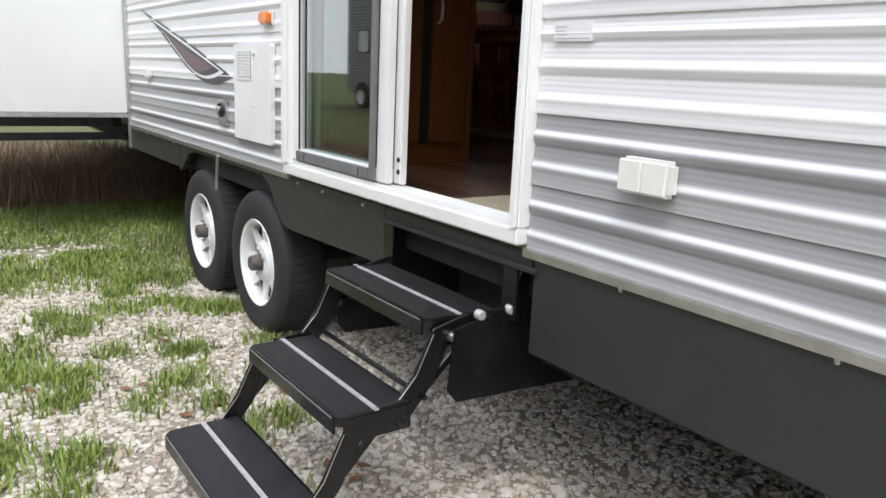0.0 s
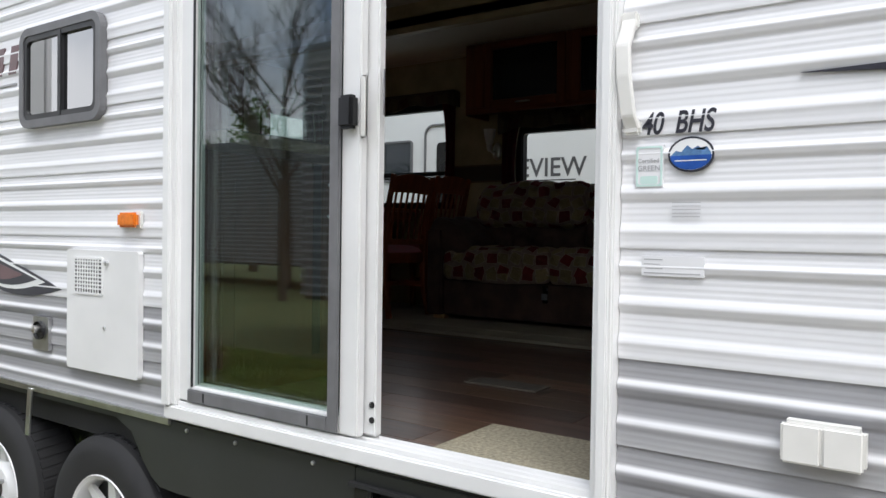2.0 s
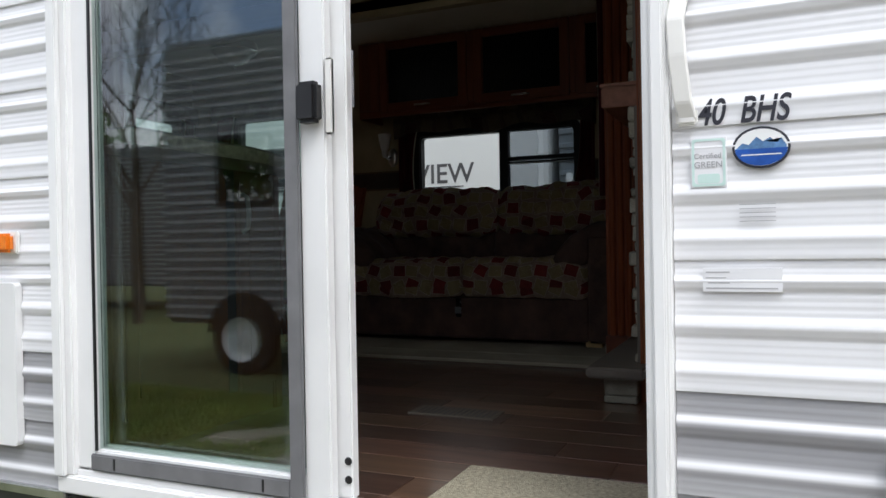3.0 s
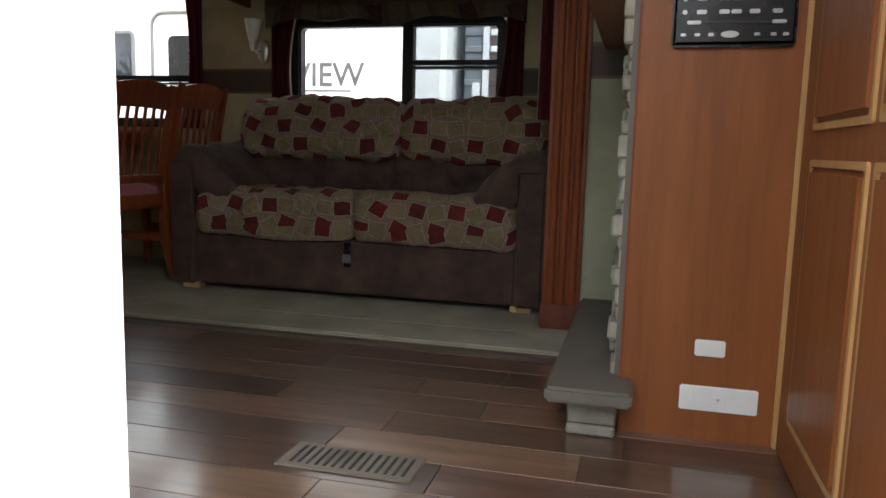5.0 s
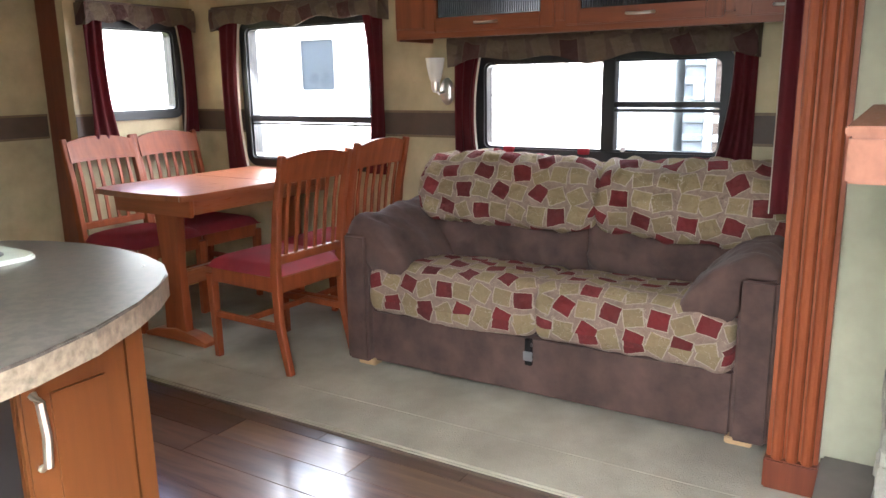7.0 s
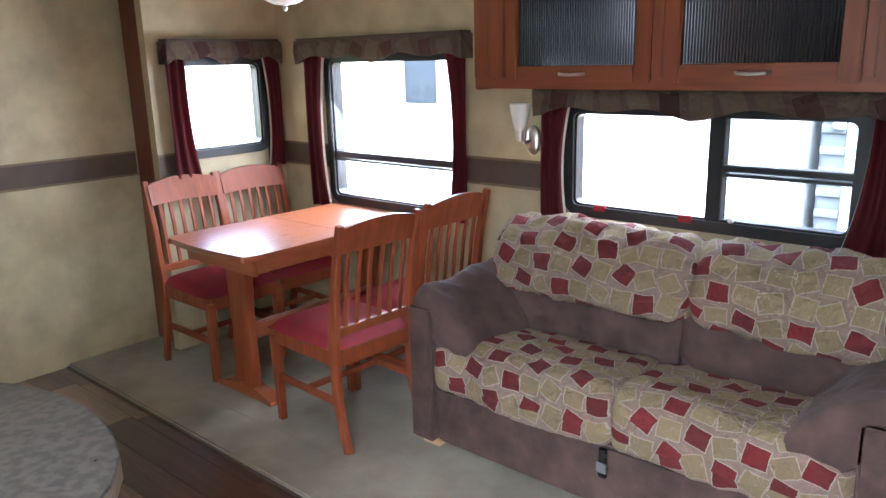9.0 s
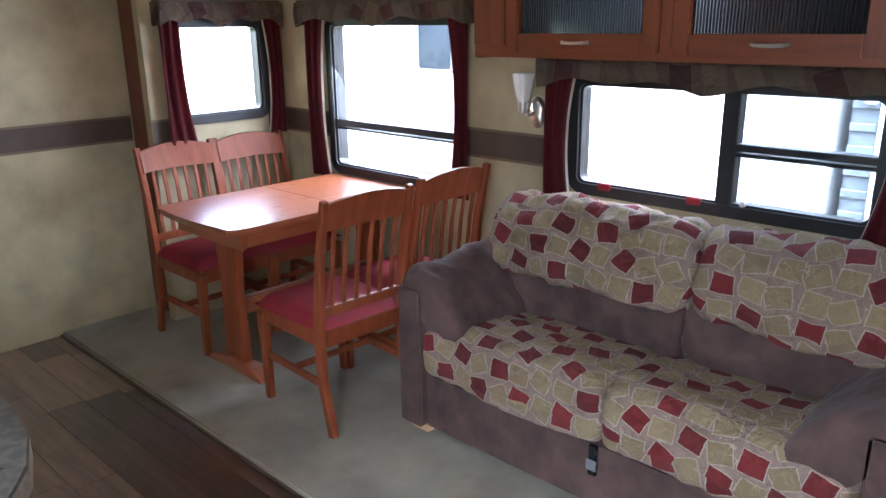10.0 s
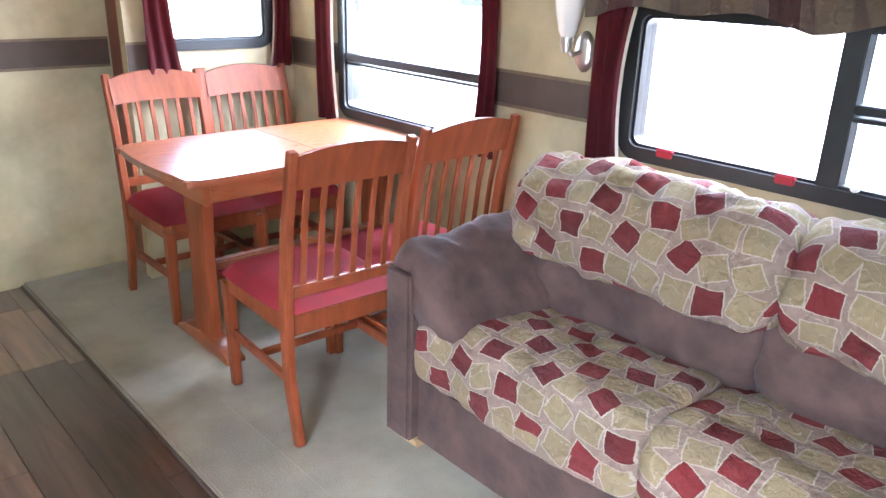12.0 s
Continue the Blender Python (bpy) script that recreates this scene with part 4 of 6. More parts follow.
for y in (1.50, 2.085):
    part("side_arm", strip([(0.36, y, 0.165), (0.47, y, 0.168), (0.53, y, 0.25), (0.585, y, 0.365), (0.66, y, 0.395), (0.74, y, 0.40)], 0.006, 0.065, (0, 1, 0)), M_BLACK_STEEL, st)
    part("side_arm", strip([(0.63, y + 0.012, 0.385), (0.735, y + 0.012, 0.388), (0.80, y + 0.012, 0.47), (0.85, y + 0.012, 0.575), (0.93, y + 0.012, 0.59), (1.05, y + 0.012, 0.59)], 0.006, 0.075, (0, 1, 0)), M_BLACK_STEEL, st)
    part("worn_edge", strip([(0.452, y - 0.001, 0.192), (0.508, y - 0.001, 0.262), (0.562, y - 0.001, 0.378)], 0.007, 0.003, (0, 1, 0)), M_ALU, st, "bare metal edge")
    part("worn_edge", strip([(0.715, y + 0.011, 0.414), (0.776, y + 0.011, 0.482), (0.826, y + 0.011, 0.588)], 0.007, 0.003, (0, 1, 0)), M_ALU, st, "bare metal edge")
    part("link_bar", strip([(0.50, y + 0.02, 0.18), (0.70, y + 0.02, 0.39)], 0.010, 0.026, (0, 1, 0)), M_BLACK_STEEL, st)
    part("link_bar", strip([(0.77, y + 0.02, 0.40), (0.96, y + 0.02, 0.575)], 0.010, 0.026, (0, 1, 0)), M_BLACK_STEEL, st)
    yp = y - 0.016 if y < 1.8 else y + 0.034
    part("side_plate", slab("y", [(0.875, 0.60), (0.86, 0.43), (0.89, 0.395), (1.45, 0.365), (1.45, 0.755), (1.10, 0.755), (1.06, 0.64)], yp - 0.004, yp + 0.004), M_BLACK_STEEL, st)
    part("flange", box(1.052, 1.060, yp - 0.03, yp + 0.03, 0.60, 0.75, 0.002), M_BLACK_STEEL, st)
    if y < 1.8:
        for x in (0.95, 1.055):
            part("roller", lathe([(0, -0.014), (0.012, -0.013), (0.014, -0.008), (0.014, 0.008)], "y", (x, yp - 0.006, 0.632), 12), M_BRIGHT, st, "bare metal roller")
    for x, z in ((0.50, 0.17), (0.72, 0.37), (0.88, 0.575), (0.99, 0.57)):
        part("bolt", lathe([(0, -0.012), (0.012, -0.01), (0.014, 0), (0.014, 0.01)], "y", (x, y - 0.002, z), 12), M_ALU if z > 0.5 else M_BLACK_STEEL, st)
part("step_box", box(1.36, 1.40, 1.36, 2.18, 0.42, 0.76), M_UNDER, st)
part("step_box_top", box(1.04, 1.40, 1.38, 2.16, 0.755, 0.765), M_UNDER, st)
part("cross_rod", tube([(0.80, 1.5, 0.42), (0.80, 2.1, 0.42)], 0.008), M_BLACK_STEEL, st)
part("gusset", slab("x", [(1.20, 0.50), (1.40, 0.50), (1.40, 0.755)], 1.10, 1.108), M_BLACK_STEEL, st)

st.location.x -= 0.10

# ---- wheels ----
def make_wheel(y):
    w = thing("wheel", (1.16, y, 0.0), "white spoked steel wheel with a black trailer tyre", "wheel", "tandem axle wheels")
    c = (1.16, y, 0.345)
    prof = [(0.205, -0.10), (0.235, -0.108), (0.29, -0.112), (0.325, -0.104), (0.343, -0.085), (0.346, -0.05), (0.347, 0.0), (0.346, 0.05), (0.343, 0.085), (0.325, 0.104), (0.29, 0.112), (0.205, 0.10), (0.205, -0.10)]
    ty = part("tyre", lathe(prof, "x", c, 56), M_TYRE, w, "black ribbed rubber tyre")
    smooth_by_angle(ty, 35)
    for k in range(56):
        a = 2 * math.pi * k / 56
        bmv = box(-0.066, 0.066, -0.015, 0.015, 0.340, 0.3490, 0.0015, 1)
        bmesh.ops.transform(bmv, matrix=Matrix.Translation(c) @ Matrix.Rotation(a, 4, "X") @ Matrix.Rotation(0.08, 4, "Z"), verts=bmv.verts)
        part("tread_block", bmv, M_TYRE, ty)
    smooth_by_angle(part("rim", lathe([(0.185, 0.09), (0.19, -0.06), (0.196, -0.098), (0.208, -0.106), (0.212, -0.10), (0.205, 0.095)], "x", c, 40), M_RIM, w), 40)
    disc = part("rim_disc", lathe([(0.045, -0.085), (0.085, -0.082), (0.105, -0.06), (0.112, -0.055)], "x", c, 32), M_RIM, w)
    smooth_by_angle(disc, 40)
    for k in range(8):
        a = 2 * math.pi * k / 8
        bmv = bmesh.new()
        vs = [bmv.verts.new(p) for p in ((-0.060, -0.028, 0.100), (-0.060, 0.028, 0.100), (-0.070, 0.014, 0.193), (-0.070, -0.014, 0.193), (-0.045, -0.028, 0.100), (-0.045, 0.028, 0.100), (-0.055, 0.014, 0.193), (-0.055, -0.014, 0.193))]
        for q in ((0, 1, 2, 3), (4, 5, 6, 7), (0, 1, 5, 4), (1, 2, 6, 5), (2, 3, 7, 6), (3, 0, 4, 7)):
            bmv.faces.new([vs[i] for i in q])
        bmesh.ops.transform(bmv, matrix=Matrix.Translation(c) @ Matrix.Rotation(a, 4, "X"), verts=bmv.verts)
        part("spoke", bmv, M_RIM, w)
    part("hub", lathe([(0, -0.135), (0.03, -0.135), (0.036, -0.128), (0.038, -0.08), (0.05, -0.07)], "x", c, 24), M_HUB, w, "rusty grey metal hub cap")
    for k in range(5):
        a = 2 * math.pi * k / 5
        part("lug_nut", lathe([(0, -0.10), (0.009, -0.098), (0.011, -0.08)], "x", (c[0], c[1] + 0.062 * math.cos(a), c[2] + 0.062 * math.sin(a)), 6), M_ALU, w)
    part("drum", lathe([(0.0, -0.035), (0.182, -0.035), (0.182, 0.08)], "x", c, 24), M_UNDER, w)
    return w
wheel = make_wheel(3.28)
wheel.location = (1.07, 3.345, -0.012)
copy_thing(wheel, pose(1.07, 4.15, -0.012, 0, 0, 0))
ax = thing("axle", (2.2, 3.345, 0.30), "black trailer axle under the floor", "axle")
part("beam", tube([(1.03, 3.345, 0.345), (3.3, 3.345, 0.345)], 0.035, 10), M_UNDER, ax)
ax2 = copy_thing(ax, pose(2.2, 4.15, 0.30))
tagged(part("wheel_well", wall_with_holes("x", 2.9, 4.45, 0.66, 0.80, [], 1.45, 1.47), M_UNDER), "black wheel well liner", "wheel well", kind="structure")
ms = thing("fender_strut", (1.05, 3.66, 0.5), "grey metal strut hanging from the wheel arch", "strut")
part("bar", strip([(0.945, 3.80, 0.80), (0.935, 3.80, 0.62)], 0.03, 0.008, (0, 1, 0)), M_ALU, ms)
fe = thing("fender_skirt", (1.05, 3.66, 0.7), "torn black plastic wheel arch trim", "wheel arch")
part("arch", slab("x", [(3.22, 0.80), (4.30, 0.80), (4.50, 0.66), (4.47, 0.65), (4.30, 0.755), (4.05, 0.765), (3.85, 0.745), (3.62, 0.765), (3.3, 0.765)], FACE + 0.022, FACE + 0.03), M_UNDER, fe)
part("liner", box(FACE + 0.02, 1.45, 3.05, 4.45, 0.775, 0.80), M_UNDER, fe)

# ================= inside =================
# ---- floor ----
floor = part("floor", box(IN, 3.066, 1.30, LEFTY, 0.78, F - 0.012), M_UNDER)
tagged(floor, "dark walnut plank floor", "floor", kind="structure")
floor2 = part("carpet", box(3.068, WALLX, 1.74, LEFTY, 0.78, FC, 0.008), M_CARPET)
tagged(floor2, "beige grey carpet of the slide-out", "carpet", kind="structure")
part("carpet_seam", box(3.308, 3.314, 1.95, 5.5, FC - 0.001, FC + 0.002, 0.001), M_CARPET, floor2)
part("edge_trim", box(3.058, 3.072, 1.74, LEFTY, F - 0.01, F + 0.006, 0.002), M_BAND, floor2)

# ---- walls ----
ZC = 2.95
wl = tagged(part("wall_north", box(IN, 3.68, LEFTY, LEFTY + 0.06, F - 0.05, 3.35), M_WALL), "mottled tan cross wall with a brown border", "wall", kind="structure")
SW = (2.415, 3.59, 1.745, 2.215)    # sofa window
DW = (4.20, 5.165, 1.635, 2.45)     # dining window
EW = (3.70, 4.265, 1.922, 2.45)      # end window
we = tagged(part("wall_east", wall_with_holes("x", 1.93, ENDY + 0.06, F - 0.1, 2.86, [SW, DW], WALLX, WALLX + 0.06), M_WALL), "mottled tan slide-out wall with two windows", "wall", kind="structure")
wn_ = tagged(part("wall_slide_north", wall_with_holes("y", 3.558, WALLX, F - 0.1, 2.86, [EW], ENDY, ENDY + 0.06), M_WALL), "mottled tan slide-out end wall with a small window", "wall", kind="structure")
ws = tagged(part("wall_slide_south", box(SLIDEX, WALLX, 1.93, 1.97, F - 0.1, 2.86), M_WALL), "tan slide-out end wall", "wall", kind="structure")
wp = tagged(part("wall_main_east", box(SLIDEX, SLIDEX + 0.06, 1.30, 1.93, F - 0.1, 3.35), M_WALL_PALE), "pale mottled wall beside the fireplace", "wall", kind="structure")
tagged(part("wall_main_header", box(SLIDEX, SLIDEX + 0.06, 1.93, LEFTY, 2.76, 3.35), M_WALL), "tan header above the slide-out mouth", "wall", kind="structure")
tagged(part("wall_main_return", box(3.61, 3.68, ENDY + 0.06, LEFTY, F - 0.1, 2.86), M_WALL), "tan return beside the slide-out", "wall", kind="structure")
tagged(part("wall_south", box(IN, 2.44, 1.29, 1.345, F - 0.05, 3.35), M_WALL), "inner wall beside the entry", "wall", kind="structure")
tagged(part("ceiling_main", box(IN, SLIDEX + 0.06, 1.30, LEFTY + 0.06, ZC, ZC + 0.05), M_CEILING), "cream ceiling of the main room", "ceiling", kind="structure")
tagged(part("ceiling_slide", box(SLIDEX, WALLX + 0.06, 1.93, LEFTY + 0.06, 2.80, 2.86), M_CEILING), "cream ceiling of the slide-out", "ceiling", kind="structure")
tagged(part("slide_floor", box(SLIDEX, WALLX + 0.06, 1.93, ENDY + 0.06, 0.66, 0.78), M_UNDER), "black slide-out underside", "floor", kind="structure")

def border(name, plane, u0, u1, d, sign, holes=(), low=1.82):
    spans, u = [], u0
    for a, b in sorted(holes):
        spans.append((u, a))
        u = b
    spans.append((u, u1))
    tr = tagged(new(name), "brown wall border strip with stitched edges", "border", kind="structure")
    for a, b in spans:
        for z0, z1, m, o in ((low + 0.006, low + 0.130, M_BAND, 0.003), (low, low + 0.012, M_BAND_EDGE, 0.005), (low + 0.124, low + 0.136, M_BAND_EDGE, 0.005)):
            lo, hi = sorted((d, d + sign * o))
            part("strip", box(lo, hi, a, b, z0, z1) if plane == "x" else box(a, b, lo, hi, z0, z1), m, tr)
border("trim_border_east", "x", 1.97, ENDY - 0.005, WALLX, -1, [(SW[0], SW[1]), (DW[0], DW[1])])
border("trim_border_north", "y", IN, 3.595, LEFTY, -1)
border("trim_border_slide_north", "y", 3.56, WALLX - 0.005, ENDY, -1, [(EW[0], EW[1])])
border("trim_border_main_east", "x", 1.74, 1.92, SLIDEX, -1)

# ---- slide-out mouth pillars ----
def pillar(ya, yb, label):
    p = thing("pillar", (3.44, (ya + yb) / 2, FC), label, "pillar", "slide-out pillars")
    part("shaft", box(3.425, SLIDEX, ya, yb, FC + 0.10, 2.92, 0.003), M_CHERRY, p)
    n = 3
    wdt = (yb - ya - 0.02) / n
    for k in range(n):
        y = ya + 0.01 + (k + 0.5) * wdt
        part("flute", lathe([(wdt * 0.42, FC + 0.10), (wdt * 0.42, 2.92)], "z", (3.424, y, 0), 12), M_CHERRY, p)
    part("plinth", box(3.405, SLIDEX, ya - 0.005, yb + 0.005, FC, FC + 0.10, 0.005), M_DARKCHERRY, p)
    return p
pillar(1.915, 2.06, "fluted cherry wood pillar with a plain plinth")
pl = thing("pillar", (3.58, 5.75, FC), "slim cherry wood corner post beside the dining nook", "pillar")
part("shaft", box(3.60, 3.66, 5.715, LEFTY - 0.004, FC, 2.775, 0.006), M_DARKCHERRY, pl)

# ---- windows of the slide-out ----
def slide_window(name, plane, o, d, label, divider, bars_):
    u0, u1, v0, v1 = o
    w = thing(name, on_plane(plane, (u0 + u1) / 2, v0, d), label, "window", kind="structure")
    part("window_frame", ring_frame(plane, u0 - 0.012, u1 + 0.012, v0 - 0.012, v1 + 0.012, 0.075, 0.045, d - 0.016, d + 0.075), M_DARKMETAL, w)
    part("inner_frame", ring_frame(plane, u0 + 0.03, u1 - 0.03, v0 + 0.03, v1 - 0.03, 0.04, 0.012, d - 0.002, d + 0.05), M_DARKMETAL, w)
    part("pane", sheet(plane, u0 + 0.02, u1 - 0.02, v0 + 0.02, v1 - 0.02, d + 0.03), M_GLASS, w)
    for a, b, c, e in bars_:
        part("mullion", box(d - 0.008, d + 0.05, a, b, c, e, 0.003) if plane == "x" else box(a, b, d - 0.008, d + 0.05, c, e, 0.003), M_DARKMETAL, w)
    return w
w3 = slide_window("window_3", "x", SW, WALLX, "black-framed sliding window above the sofa", 2.937, [(2.905, 2.965, SW[2], SW[3]), (SW[0], 2.905, 1.975, 2.0), (SW[0], 2.905, 1.955, 1.968)])
insect = part("insect_screen", sheet("x", SW[0] + 0.02, 2.905, SW[2] + 0.02, SW[3] - 0.02, WALLX + 0.045), M_SCREEN, w3, "fine grey insect screen")
insect.visible_shadow = False
for y in (3.42, 3.04):
    part("sash_tab", box(WALLX - 0.024, WALLX - 0.004, y - 0.028, y + 0.028, 1.762, 1.790, 0.004), M_SEAT_RED, w3, "small red block")
part("sash_latch", lathe([(0, -0.012), (0.010, -0.01), (0.012, 0.012)], "x", (WALLX - 0.008, 2.86, 1.79), 12), M_WHITE_PLASTIC, w3, "white plastic latch")
slide_window("window_4", "x", DW, WALLX, "black-framed window beside the dining table", 0, [(DW[0], DW[1], 1.885, 1.92), (DW[0], DW[1], 1.868, 1.878)])
slide_window("window_5", "y", EW, ENDY, "small black-framed window in the end wall", 0, [])

def curtain(plane, d, u_fixed, u_in, z0, z1, side, shape, label):
    """A gathered curtain: fixed along one edge, its inner edge follows shape(s), with a pale lining edge."""
    c = thing("curtain", on_plane(plane, u_fixed, z0, d), label, "curtain", "burgundy curtains")
    for name, m, lo, hi, off in (("drape", M_CURTAIN, 0.0, 1.0, 0.0), ("lining", M_LINING, 0.93, 1.035, 0.006)):
        bm = bmesh.new()
        n, k = 22, 20
        grid = []
        for i in range(k + 1):
            s = i / k
            w = abs(u_in - u_fixed) * shape(s)
            row = []
            for j in range(n + 1):
                q = lo + (hi - lo) * j / n
                u = u_fixed + side * w * q
                dd = d - 0.014 - 0.012 * math.sin(q * 15 + 0.8 * math.sin(s * 3)) + off
                row.append(bm.verts.new(on_plane(plane, u, z0 + (z1 - z0) * s, dd)))
            grid.append(row)
        for i in range(k):
            for j in range(n):
                bm.faces.new((grid[i][j], grid[i][j + 1], grid[i + 1][j + 1], grid[i + 1][j]))
        bmesh.ops.solidify(bm, geom=bm.faces[:], thickness=0.002)
        smooth_by_angle(part(name, bm, m, c), 60)
    return c
waist = lambda s: 0.82 + 0.35 * (2 * s - 1) ** 2
hem = lambda s: 0.98 + 0.33 * (1 - s) ** 3
flare = lambda s: 0.75 + 0.75 * (1 - s) ** 2.2
curtain("x", WALLX - 0.03, 3.70, 3.575, 1.64, 2.25, -1, waist, "burgundy curtain gathered beside the sofa window")
curtain("x", WALLX - 0.03, 2.31, 2.43, 1.64, 2.25, 1, flare, "burgundy curtain gathered beside the sofa window")
curtain("x", WALLX - 0.03, 5.31, 5.17, 1.60, 2.46, -1, waist, "burgundy curtain gathered beside the dining window")
curtain("x", WALLX - 0.03, 4.125, 4.235, 1.62, 2.46, 1, waist, "burgundy curtain gathered beside the dining window")
curtain("y", ENDY - 0.03, 3.63, 3.745, 1.82, 2.46, 1, hem, "burgundy curtain gathered beside the small window")
curtain("y", ENDY - 0.03, 4.35, 4.255, 1.82, 2.46, -1, waist, "burgundy curtain gathered beside the small window")
curtain("x", 3.66, 1.985, 2.135, 1.67, 2.795, 1, lambda s: 1.0, "burgundy curtain gathered behind the fluted pillar")

def valance(plane, d, u0, u1, z0, z1, depth, label):
    """A padded cloth pelmet with a scalloped lower edge."""
    v = thing("valance", on_plane(plane, (u0 + u1) / 2, z0, d), label, "valance", "patchwork valances")
    bm = bmesh.new()
    uvl = bm.loops.layers.uv.new("UVMap")
    n = 40
    def drop(q):
        return z0 + 0.028 * abs(math.sin(q * math.pi * 2.0)) * (0 if q < 0.04 or q > 0.96 else 1) + 0.012 * math.sin(q * 23)
    fr, bk = d - depth, d - 0.003
    rows = []
    for j in range(n + 1):
        q = j / n
        u = u0 + (u1 - u0) * q
        puff = 0.006 * math.sin(q * 37) + 0.004 * math.sin(q * 71)
        rows.append([bm.verts.new(on_plane(plane, u, z, dd)) for z, dd in ((z1, bk), (z1, fr), ((z0 + z1) / 2, fr - 0.008 + puff), (drop(q), fr), (drop(q), fr + 0.012), (z1 - 0.012, fr + 0.012))])
    for j in range(n):
        for i in range(5):
            bm.faces.new((rows[j][i], rows[j][i + 1], rows[j + 1][i + 1], rows[j + 1][i]))
    for u in (u0, u1):
        q = [bm.verts.new(on_plane(plane, u, zz, dd)) for zz, dd in ((z1, bk), (z1, fr), (z0, fr), (z0, bk))]
        bm.faces.new(q)
    for f in bm.faces:
        for l in f.loops:
            c = l.vert.co
            l[uvl].uv = ((c.y if plane == "x" else c.x) + 0.3, c.z + (c.x if plane == "x" else c.y))
    smooth_by_angle(part("cloth", bm, M_VALANCE, v), 50)
    part("top_board", box(d - depth + 0.004, d - 0.002, u0 + 0.01, u1 - 0.01, z1 - 0.001, z1 + 0.012, 0.003) if plane == "x" else box(u0 + 0.01, u1 - 0.01, d - depth + 0.004, d - 0.002, z1 - 0.001, z1 + 0.012, 0.003), M_BAND, v)
    return v
valance("x", WALLX, 2.31, 3.71, 2.175, 2.345, 0.10, "brown patchwork cloth valance above the sofa window")
valance("x", WALLX, 4.115, 5.335, 2.415, 2.53, 0.09, "brown patchwork cloth valance above the dining window")
valance("y", ENDY, 3.62, 4.345, 2.42, 2.535, 0.09, "brown patchwork cloth valance above the small window")

# ---- overhead cabinet ----
oc_ = thing("overhead_cabinet", (4.24, 2.95, 2.29), "cherry overhead cabinet with three reeded glass doors", "cabinet")
CX = 4.09
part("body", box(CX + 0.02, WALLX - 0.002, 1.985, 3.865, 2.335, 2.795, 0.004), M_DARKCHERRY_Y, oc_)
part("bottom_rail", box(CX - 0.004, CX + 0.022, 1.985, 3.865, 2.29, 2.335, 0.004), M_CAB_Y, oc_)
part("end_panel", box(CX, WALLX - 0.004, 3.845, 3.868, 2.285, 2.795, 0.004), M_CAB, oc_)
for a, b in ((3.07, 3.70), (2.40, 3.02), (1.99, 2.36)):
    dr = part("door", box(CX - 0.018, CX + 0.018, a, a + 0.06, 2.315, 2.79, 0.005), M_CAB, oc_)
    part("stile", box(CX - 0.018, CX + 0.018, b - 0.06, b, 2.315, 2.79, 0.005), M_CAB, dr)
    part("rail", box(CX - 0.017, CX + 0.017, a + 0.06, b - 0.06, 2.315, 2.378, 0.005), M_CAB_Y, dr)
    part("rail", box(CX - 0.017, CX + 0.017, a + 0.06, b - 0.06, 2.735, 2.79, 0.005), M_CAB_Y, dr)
    n = int((b - a - 0.12) / 0.0105)
    bm = bmesh.new()
    ys = [a + 0.06 + (b - a - 0.12) * k / (n * 4) for k in range(n * 4 + 1)]
    lo = [bm.verts.new((CX + 0.003 - 0.004 * abs(math.sin(k * math.pi / 4)), y, 2.375)) for k, y in enumerate(ys)]
    hi = [bm.verts.new((v.co.x, v.co.y, 2.74)) for v in lo]
    for k in range(len(ys) - 1):
        bm.faces.new((lo[k], lo[k + 1], hi[k + 1], hi[k]))
    part("reeded_pane", bm, M_REED, dr, "dark reeded glass")
    ym = (a + b) / 2
    hd = part("handle", tube([(CX - 0.018, ym - 0.055, 2.349), (CX - 0.036, ym - 0.045, 2.347), (CX - 0.04, ym, 2.345), (CX - 0.036, ym + 0.045, 2.347), (CX - 0.018, ym + 0.055, 2.349)], 0.006), M_CHROME, dr, "brushed nickel bow handle")
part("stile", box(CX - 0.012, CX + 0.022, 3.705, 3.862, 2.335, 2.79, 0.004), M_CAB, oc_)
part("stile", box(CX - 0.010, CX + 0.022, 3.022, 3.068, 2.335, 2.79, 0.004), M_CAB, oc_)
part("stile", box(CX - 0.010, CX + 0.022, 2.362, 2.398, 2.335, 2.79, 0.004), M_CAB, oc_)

# ---- wall sconce ----
sn = thing("wall_sconce", (4.38, 3.76, 2.05), "brushed nickel wall sconce with a white glass shade", "wall lamp")
smooth_by_angle(part("back_plate", lathe([(0, -0.022), (0.03, -0.02), (0.047, -0.008), (0.05, 0)], "x", (WALLX, 3.775, 2.05), 28), M_CHROME, sn))
bpy.data.objects[sn.children[0].name].scale = (1, 0.8, 1.35)
bpy.data.objects[sn.children[0].name].location = (0, 0.0, -0.0)
part("arm", tube([(WALLX - 0.015, 3.775, 2.05), (WALLX - 0.05, 3.79, 2.04), (WALLX - 0.06, 3.80, 2.06)], 0.008), M_CHROME, sn)
smooth_by_angle(part("socket", lathe([(0.0, -0.03), (0.012, -0.028), (0.02, -0.01), (0.023, 0.022), (0.0, 0.022)], "z", (WALLX - 0.06, 3.805, 2.075), 20), M_CHROME, sn))
smooth_by_angle(part("shade", lathe([(0.0, 0.0), (0.022, 0.002), (0.030, 0.02), (0.042, 0.075), (0.048, 0.118), (0.044, 0.118), (0.026, 0.02)], "z", (WALLX - 0.06, 3.805, 2.095), 28), M_OPAL, sn, "white frosted glass shade"))

